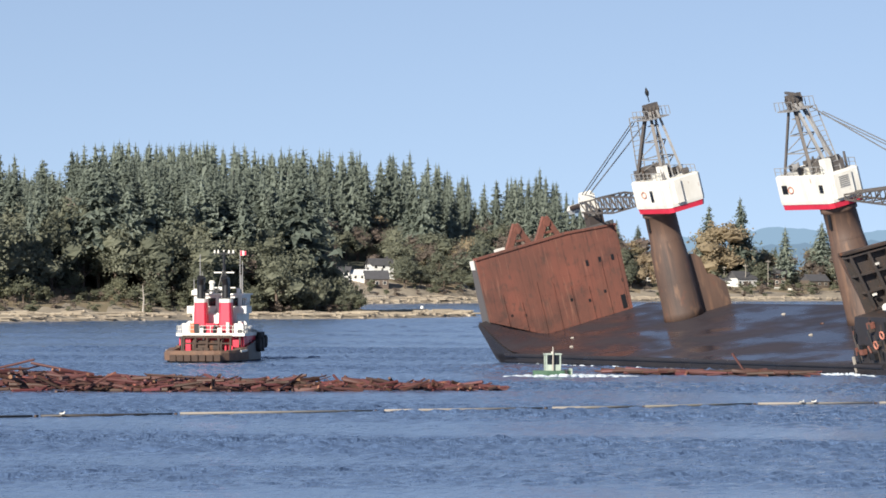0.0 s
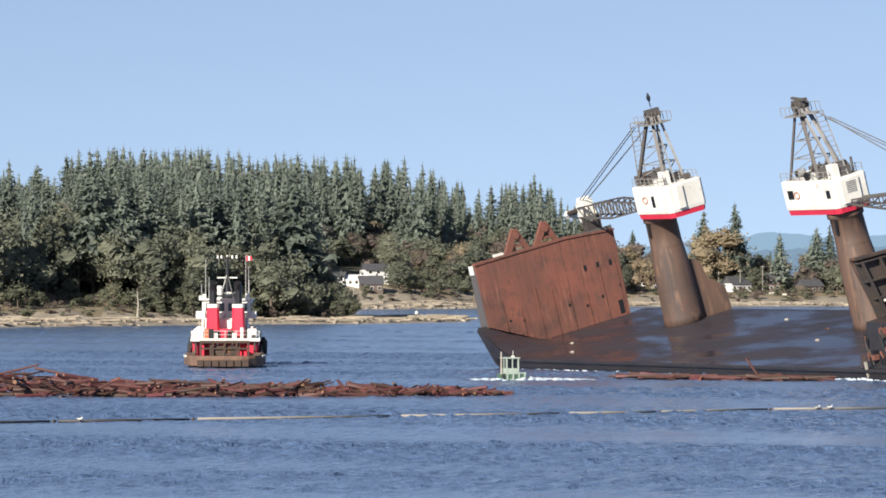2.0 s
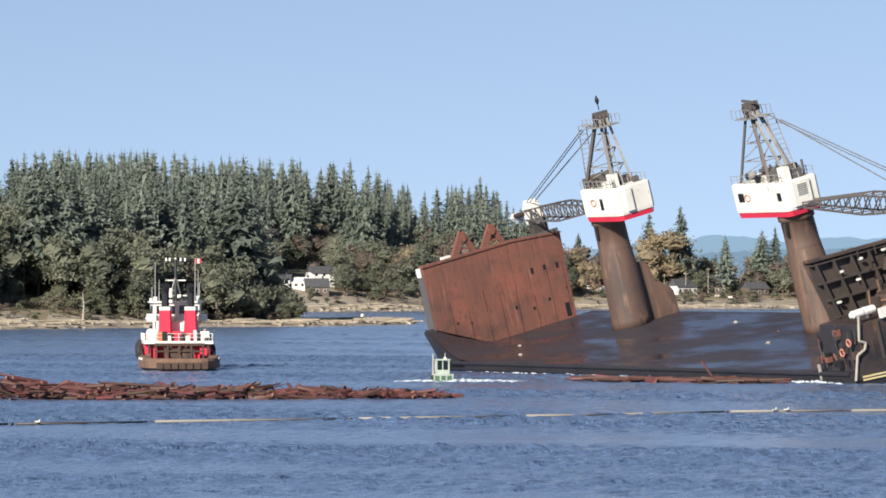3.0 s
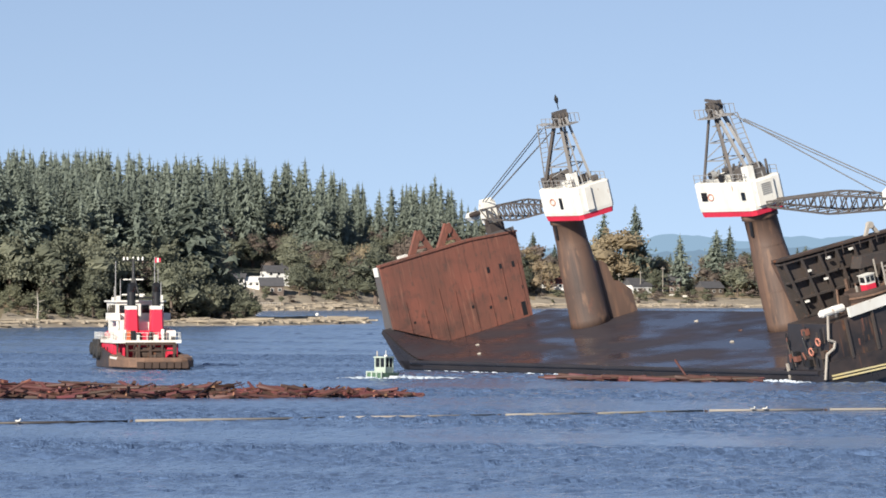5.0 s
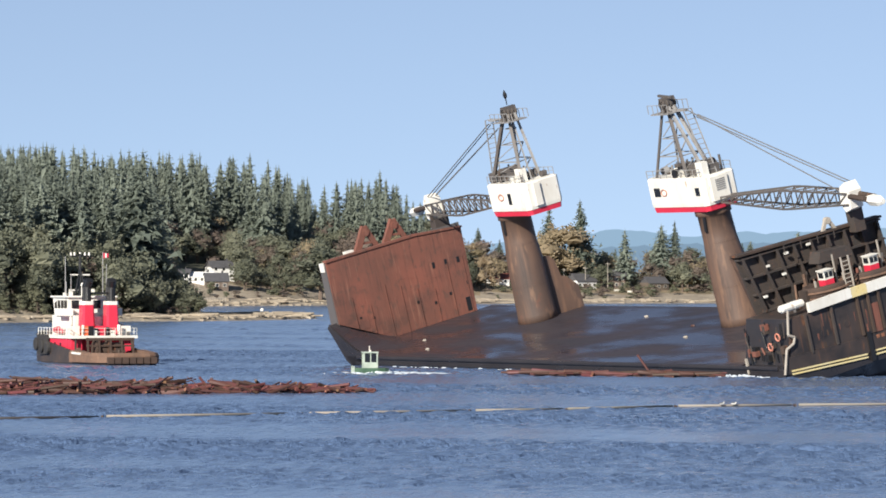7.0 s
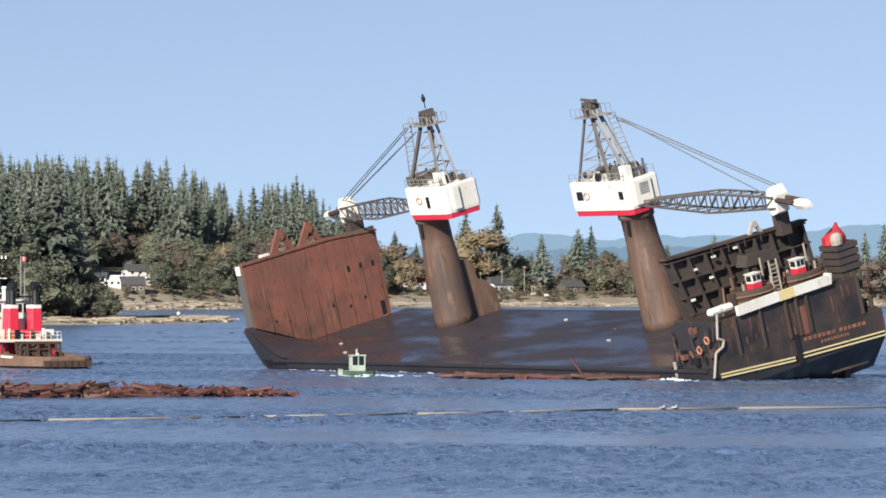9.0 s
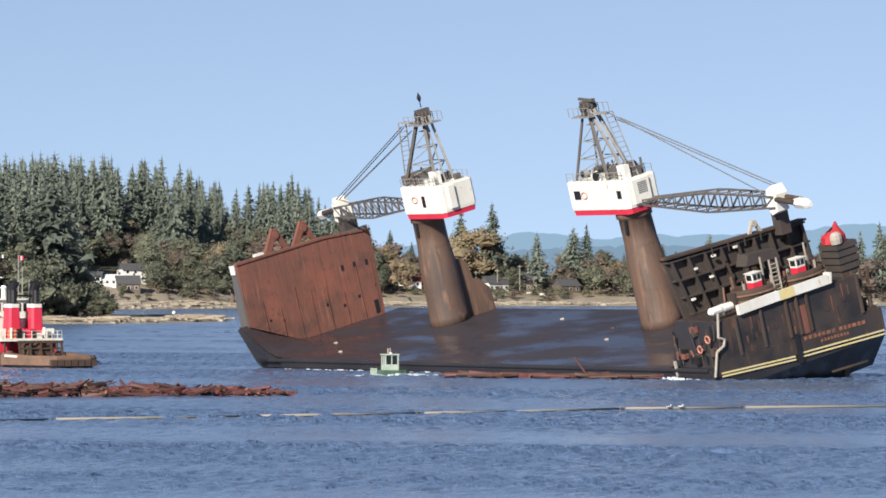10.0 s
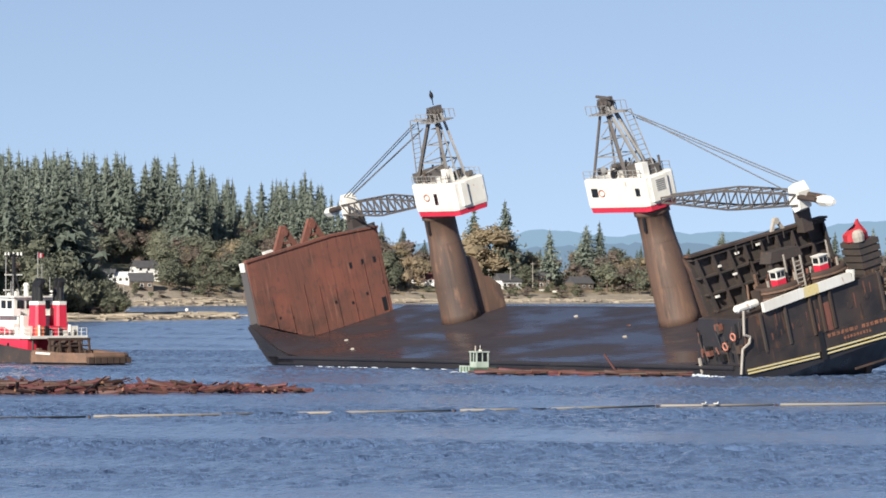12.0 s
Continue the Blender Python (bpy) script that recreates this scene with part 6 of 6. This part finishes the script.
def boom_boat():
    """Small green boat that pushes logs, heading +y."""
    e = thing("boom_boat", "small green and white steel boat for pushing logs", "work boat")
    s = Shape()
    s.loft([[(-w, y, 0.75), (-w * 0.8, y, -0.5), (w * 0.8, y, -0.5), (w, y, 0.75)] for y, w in ((-2.4, 1.3), (-1.2, 1.6), (1.0, 1.6), (2.3, 1.2), (2.9, 0.6))])
    part("hull", s, GREEN, e, "green steel hull")
    s = Shape()
    for k in range(4):
        s.beam((-1.3 + 0.85 * k, -2.5, -0.2), (-1.3 + 0.85 * k, -2.5, 1.0), 0.18)
    s.beam((-1.4, -2.5, 0.9), (1.4, -2.5, 0.9), 0.16)
    part("bumper_bar", s, PALE_GREEN, e)
    s = Shape()
    for x in (-0.85, 0.85):
        for y in (-0.9, 1.1):
            s = Shape()
            s.beam((x, y, 0.7), (x, y, 2.75), 0.2)
            part("cab_post", s, PALE_GREEN, e)
    for a, b in (((-0.93, -0.8, 0.7), (-0.77, 1.0, 1.5)), ((0.77, -0.8, 0.7), (0.93, 1.0, 1.5)), ((-0.75, -0.98, 0.7), (0.75, -0.82, 1.5)), ((-0.75, 1.02, 0.7), (0.75, 1.18, 1.5))):
        s = Shape()
        s.box(a, b)
        part("cab_panel", s, PALE_GREEN, e)
    s = Shape()
    s.box((-1.05, -1.1, 2.72), (1.05, 1.3, 2.9))
    part("cab_roof", s, PALE_GREEN, e, "pale green cab roof")
    for a, b in (((0, -0.9, 1.4), (0, -0.9, 2.75)), ((-0.87, 0.1, 1.4), (-0.87, 0.1, 2.75)), ((0.87, 0.1, 1.4), (0.87, 0.1, 2.75))):
        s = Shape()
        s.beam(a, b, 0.14)
        part("window_bar", s, PALE_GREEN, e)
    for a, b in (((-0.75, -0.86, 1.5), (-0.08, -0.84, 2.7)), ((0.08, -0.86, 1.5), (0.75, -0.84, 2.7)), ((-0.86, -0.75, 1.5), (-0.84, 0.95, 2.7)), ((0.84, -0.75, 1.5), (0.86, 0.95, 2.7)), ((-0.75, 1.06, 1.5), (0.75, 1.08, 2.7))):
        s = Shape()
        s.box(a, b)
        part("window", s, GLASS, e)
    s = Shape()
    s.tube((-1.25, 0.2, 0.7), (-1.25, 0.2, 3.6), 0.13, 0.1, 6)
    part("exhaust", s, SNAG, e, "pale exhaust pipe")
    s = Shape()
    s.tube((0.4, 0, 2.9), (0.4, 0, 3.7), 0.04, seg=5)
    s.box((0.2, -0.1, 2.9), (0.6, 0.2, 3.1))
    part("aerial", s, WHITE, e)
    s = Shape()
    s.tube((-1.45, -1.8, 0.5), (-1.45, -1.5, 0.5), 0.35, seg=10)
    part("tyre", s, RUBBER, e)
    return e


# ---------------------------------------------------------------- floating logs
def log_mesh(seed, thick):
    """A log one metre long and thick metres in radius at the butt, with cut ends."""
    r = random.Random(seed)
    s = Shape()
    n, rings = 9, []
    for k in range(5):
        q = k / 4
        rad = thick * (1 - 0.25 * q)
        bend = 0.012 * math.sin(q * 3.1) * r.uniform(-1, 1)
        rings.append([(q - 0.5, bend + rad * r.uniform(0.9, 1.1) * math.cos(6.283 * i / n), rad * r.uniform(0.9, 1.1) * math.sin(6.283 * i / n)) for i in range(n)])
    s.loft(rings)
    pick = [0] * (len(s.f) - 2) + [1, 1]
    return s.mesh("log", [BARK, CUT], False, pick, clean=True)


FLOATERS = []      # (thing, first pose, kind of drift)


def raft():
    r = random.Random(11)
    meshes = [log_mesh(60 + k, t) for k, t in enumerate((0.030, 0.036, 0.042, 0.050, 0.060, 0.027))]
    n = 0
    while n < 300:
        x = -19.0 - 86 * r.random() ** 1.05
        q = (-19.0 - x) / 60                       # 0 at the thin end
        near, far = 477 - 7 * min(1, q * 2.2) - 6 * max(0, q - 0.6), 484 + 9 * min(1, q * 3) + 18 * max(0, q - 0.55)
        y = r.uniform(near, far)
        lump = 0.75 + 0.5 * noise.noise((x * 0.11, y * 0.05, 2))
        heap = (0.5 + 1.25 * min(1, q * 1.6) + 1.4 * min(1, max(0, q - 0.6) * 3)) * lump
        z = r.uniform(-0.10, heap) * (0.3 if r.random() < 0.35 else 1.0)
        ln = r.choice((r.uniform(2, 5), r.uniform(3, 7), r.uniform(6, 12)))
        a = r.gauss(0, 24) if r.random() < 0.55 else r.uniform(-90, 90)
        tilt = r.gauss(0, 6) + (r.uniform(6, 18) if q > 0.6 and r.random() < 0.12 else 0)
        reach = ln / 2 * abs(math.cos(radians(a)))
        x = min(x, -18.6 - reach)
        ob = new("log", r.choice(meshes))
        big = r.choice("ssmml")
        tagged(ob, {"s": "thin wet reddish log floating in a loose raft", "m": "wet red-brown log with bark in a floating heap", "l": "thick dark log lying on a floating heap"}[big], "log", "loose log raft")
        g = {"s": 0.6, "m": 0.85, "l": 1.25}[big] * 6.0
        ob.scale = (ln, g, g)
        FLOATERS.append((ob, pose(x, y, z, r.uniform(0, 360), tilt, a), "raft"))
        n += 1
    s = Shape()                                    # the small stuff between them
    for _ in range(1000):
        x = -19.5 - 86 * r.random() ** 1.05
        q = (-19.0 - x) / 60
        near, far = 476.5 - 7 * min(1, q * 2.2) - 6 * max(0, q - 0.6), 484 + 9 * min(1, q * 3) + 18 * max(0, q - 0.55)
        y = r.uniform(near, far)
        heap = (0.45 + 1.15 * min(1, q * 1.6) + 1.3 * min(1, max(0, q - 0.6) * 3)) * (0.75 + 0.5 * noise.noise((x * 0.11, y * 0.05, 2)))
        ln, a = r.uniform(0.7, 3.5), r.uniform(0, 3.14)
        way = Vector((math.cos(a), math.sin(a), r.gauss(0, 0.18))) * ln / 2
        o = Vector((x - ln / 2, y, r.uniform(-0.05, heap)))
        rad = r.uniform(0.05, 0.22)
        s.tube(o - way, o + way, rad, rad * 0.8, 6)
    litter = tagged(new("broken_logs", s.mesh("broken_logs", BARK_PIECES, False, clean=False)), "broken red-brown log pieces in the raft", "logs", kind="stuff")
    FLOATERS.append((litter, pose(0, 0, 0), "raft"))
    # thin logs washed against the barge's low side
    for k in range(80):
        ob = tagged(new("log", r.choice(meshes)), "slim pale red log afloat along the barge's side", "log", "logs beside the barge")
        ln = r.uniform(3, 8)
        ob.scale = (ln, 5.0, 5.0)
        q = r.random()
        FLOATERS.append((ob, pose(-8.5 + 21 * q, 556.5 - 9.0 * q + r.uniform(-1.2, 1.2), 0.18 + r.uniform(0, 0.35), r.uniform(0, 360), r.gauss(0, 2) , -25 + r.gauss(0, 16)), "side"))
    ob = tagged(new("log", meshes[2]), "slim peeled pole sticking up out of the water", "log", "logs beside the barge")
    ob.scale = (4.4, 3.6, 3.6)
    FLOATERS.append((ob, pose(6.0, 551.0, 0.8, 0, 55, -10), "side"))


def log_boom():
    """A chain of floating boom logs across the view."""
    r = random.Random(4)
    line = ((-78, 372.5), (-64, 379), (-42.4, 391.5), (-26, 401), (-12, 410), (-4, 415), (6, 424.5), (17, 428.5), (34, 434), (52, 440), (70, 446))
    k = 0
    for (ax, ay), (bx, by) in zip(line, line[1:]):
        pieces = max(1, round(math.hypot(bx - ax, by - ay) / 16))
        for j in range(pieces):
            p, q = j / pieces, (j + 0.94) / pieces
            x0, y0, x1, y1 = ax + (bx - ax) * p, ay + (by - ay) * p, ax + (bx - ax) * q, ay + (by - ay) * q
            s = Shape()
            ln = math.hypot(x1 - x0, y1 - y0)
            s.tube((-ln / 2, 0, 0), (ln / 2, 0, 0), 0.115, 0.09, 10)
            dark = (x0 + x1) / 2 < -43
            ob = tagged(new("boom_log", s.mesh("boom_log", WET_LOG if dark else PEELED, True)), "dark wet boom log lying low in the water" if dark else "long pale peeled boom log afloat in a chain", "boom log", "log boom")
            FLOATERS.append((ob, pose((x0 + x1) / 2, (y0 + y1) / 2, 0.10 if dark else 0.13, 0, 0, math.degrees(math.atan2(y1 - y0, x1 - x0))), "boom"))
            s = Shape()
            s.tube((0, -0.25, 0.0), (0, 0.25, 0.0), 0.12, seg=6)
            c = tagged(new("boom_chain", s.mesh("boom_chain", RUST_DARK)), "rusty chain joining two boom logs", "chain", "boom chains")
            FLOATERS.append((c, pose(x1 + 0.3, y1 + 0.2, 0.10, 0, 0, r.uniform(-20, 20)), "boom"))
            k += 1
    for x, y in ((9.9, 425.5), (11.0, 426.0), (-51.5, 385.6)):
        g = thing("gull", "small white gull resting on the boom log", "gull", "gulls")
        s = Shape()
        s.loft([[(q, 0.16 * w * math.cos(a * 1.047), 0.32 + 0.15 * w * math.sin(a * 1.047)) for a in range(6)] for q, w in ((-0.4, 0.15), (-0.2, 0.8), (0.1, 1.0), (0.3, 0.6), (0.36, 0.2))])
        part("body", s, WHITE, g)
        s = Shape()
        s.loft([ring(0.34, 0, z, w, w, 6) for z, w in ((0.38, 0.07), (0.5, 0.1), (0.6, 0.05))])
        part("head", s, WHITE, g)
        s = Shape()
        s.prism([(-0.45, -0.15, 0.40), (0.1, -0.16, 0.40), (0.1, -0.16, 0.47), (-0.45, -0.1, 0.44)], (0, 0.3, 0))
        part("wings", s, GREY, g)
        g.scale = (0.62, 0.62, 0.62)
        FLOATERS.append((g, pose(x, y, 0.10, 0, 0, r.uniform(-40, 200)), "boom"))


def foam_patch(name, ln, wide, seed, label, count=60, tall=1.0):
    """Broken lumps of foam in a streak along x."""
    r = random.Random(seed)
    s = Shape()
    for _ in range(count):
        x = r.uniform(-0.5, 0.5)
        y = r.gauss(0, 0.22) * (1 - 0.5 * abs(x))
        w, d, h = r.uniform(0.15, 0.7) / tall, wide * r.uniform(0.04, 0.12), tall * r.uniform(0.10, 0.34) * (1.2 - 1.6 * abs(x))
        X, Y = x * ln, y * wide
        s.loft([[(X + w * q * r.uniform(0.7, 1.2) * math.cos(a * 1.047), Y + d * q * r.uniform(0.7, 1.2) * math.sin(a * 1.047), z) for a in range(6)] for q, z in ((1, -0.05), (0.9, h * 0.5), (0.5, h))])
    return tagged(new(name, s.mesh(name, FOAM, True)), label, "foam", kind="stuff")


make_trees()
make_lean()
woods()
for pair in sum(LEAN.values(), []):
    for mesh in pair:
        bpy.data.meshes.remove(mesh)
for name, line, f, n, x0, x1, size, label, seed in (
        ("island_rocks", ISLAND, island_z, 900, -230, -58, 0.85, "pale boulders and drift logs along the island's edge", 21),
        ("beach_rocks", FAR_SHORE, far_z, 620, -190, 240, 1.2, "boulders and drift logs on the far beach", 22)):
    shore_stones(name, line, f, n, x0, x1, size, label, seed)
snag(-144.5, 1242)
houses()
BARGE = barge()
CRANES = [pedestal_crane(80.8, -1, "white and red deck crane on rusty pedestal, boom over bow"),
          pedestal_crane(33.6, 1, "white and red deck crane on rusty pedestal, boom resting astern")]
ABOARD = CRANES + [yard_boat(10.6, "small red and white boat with brown hull on barge stern"), yard_boat(17.4, "small white and red boat with dark hull beside barge winch")] + tarp_and_raft()
TUG = tug()
WORKBOAT = boom_boat()
WORKBOAT.scale = (0.85, 0.80, 0.92)
raft()
log_boom()
WAKE = foam_patch("boat_foam", 15, 7.0, 31, "white churned wake round the small boat", 150)
SIDE_FOAM = foam_patch("side_foam", 13, 1.6, 32, "line of white foam at the barge's low corner", 70)
STREAK = foam_patch("foam_streak", 60, 0.9, 33, "thin broken foam along the barge's waterline", 44, 0.55)


# ---------------------------------------------------------------- everything that moves
def motions():
    # barge: seconds, drift to the right and away, swing in degrees
    swing = ((0.0, -9.2, -3.4, 5.42), (1.0, -8.15, -3.2, 4.95), (2.0, -7.05, -3.0, 4.42), (2.7, -6.35, -2.8, 4.06), (4.3, -4.85, -2.3, 3.28), (5.0, -4.30, -2.1, 2.98), (5.5, -3.88, -2.0, 2.75),
             (6.5, -2.95, -1.6, 2.18), (7.0, -2.52, -1.4, 1.91), (7.5, -2.12, -1.1, 1.62), (9.5, -0.62, -0.4, 0.56), (10.0, -0.30, -0.2, 0.29), (10.5, 0.0, 0.0, 0.0), (11.0, 0.45, 0.4, -0.32), (11.5, 0.92, 1.0, -0.74), (12.0, 1.28, 1.6, -1.10))
    rows = [(t, pose(31.81 + dx, 550.13 + dy, 1.2, 15, 0, -55.2 - turn)) for t, dx, dy, turn in swing]
    walk(BARGE, rows)
    for ob in ABOARD:
        walk(ob, rows)
    walk(STREAK, [(t, pose(*(m @ Vector((-62, -0.9, 0))).xy, 0.0, 0, 0, -55.2 - s[3])) for (t, m), s in zip(rows, swing)])
    walk(SIDE_FOAM, [(t, pose(*(m @ Vector((-7, -1.4, 0))).xy, 0.0, 0, 0, -55.2 - s[3])) for (t, m), s in zip(rows, swing)])
    # tug: seconds, place, heading to the left in degrees
    walk(TUG, [(t, pose(x, y, 0.0, 0, 0, a)) for t, x, y, a in (
        (0.0, -64.95, 641.7, -4), (1.5, -63.1, 641.9, 2), (2.5, -62.1, 642.0, 6), (4.5, -60.5, 642.1, 13), (5.5, -59.75, 642.2, 17.5), (6.5, -59.05, 642.3, 21), (7.5, -58.5, 642.4, 25), (9.5, -57.4, 642.4, 31), (10.5, -56.6, 642.5, 34.5), (12.0, -55.4, 642.6, 39))])
    # work boat: seconds, place, heading
    boat = ((0.0, -15.9, 546, 100), (0.8, -18.0, 549, 80), (1.5, -19.6, 553, 40), (2.5, -21.5, 558, 15), (3.5, -23.4, 565, 0), (4.5, -24.6, 571, -20), (5.5, -24.4, 576, -45),
            (6.5, -21.7, 575, -70), (7.5, -17.6, 577, -85), (9.5, -8.9, 580, -75), (10.5, -4.2, 579, -70), (12.0, 2.8, 580, -60))
    walk(WORKBOAT, [(t, pose(x, y, 0.0, 0, 0, a)) for t, x, y, a in boat])
    walk(WAKE, [(t, pose(x + 2.0, y - 0.6, -0.02 - 0.05 * (t > 7), 0, 0, 0)) for t, x, y, a in boat])
    # logs and boom on the current
    drift = {"raft": ((0.0, 0, 0), (2.5, 1.2, 0), (5.5, 2.2, 0), (9.5, 3.5, 0), (12.0, 4.0, 0)),
             "side": ((0.0, 0, 0), (5.5, 6.2, 4.5), (10.5, 11.3, 8.0), (12.0, 12.8, 8.6)),
             "boom": ((0.0, 0, 0), (2.5, 2.4, 0), (5.5, 5.6, 0), (9.5, 9.9, 0), (12.0, 12.4, 0))}
    for ob, m, how in FLOATERS:
        walk(ob, [(t, Matrix.Translation((dx, dy, 0)) @ m) for t, dx, dy in drift[how]])


motions()
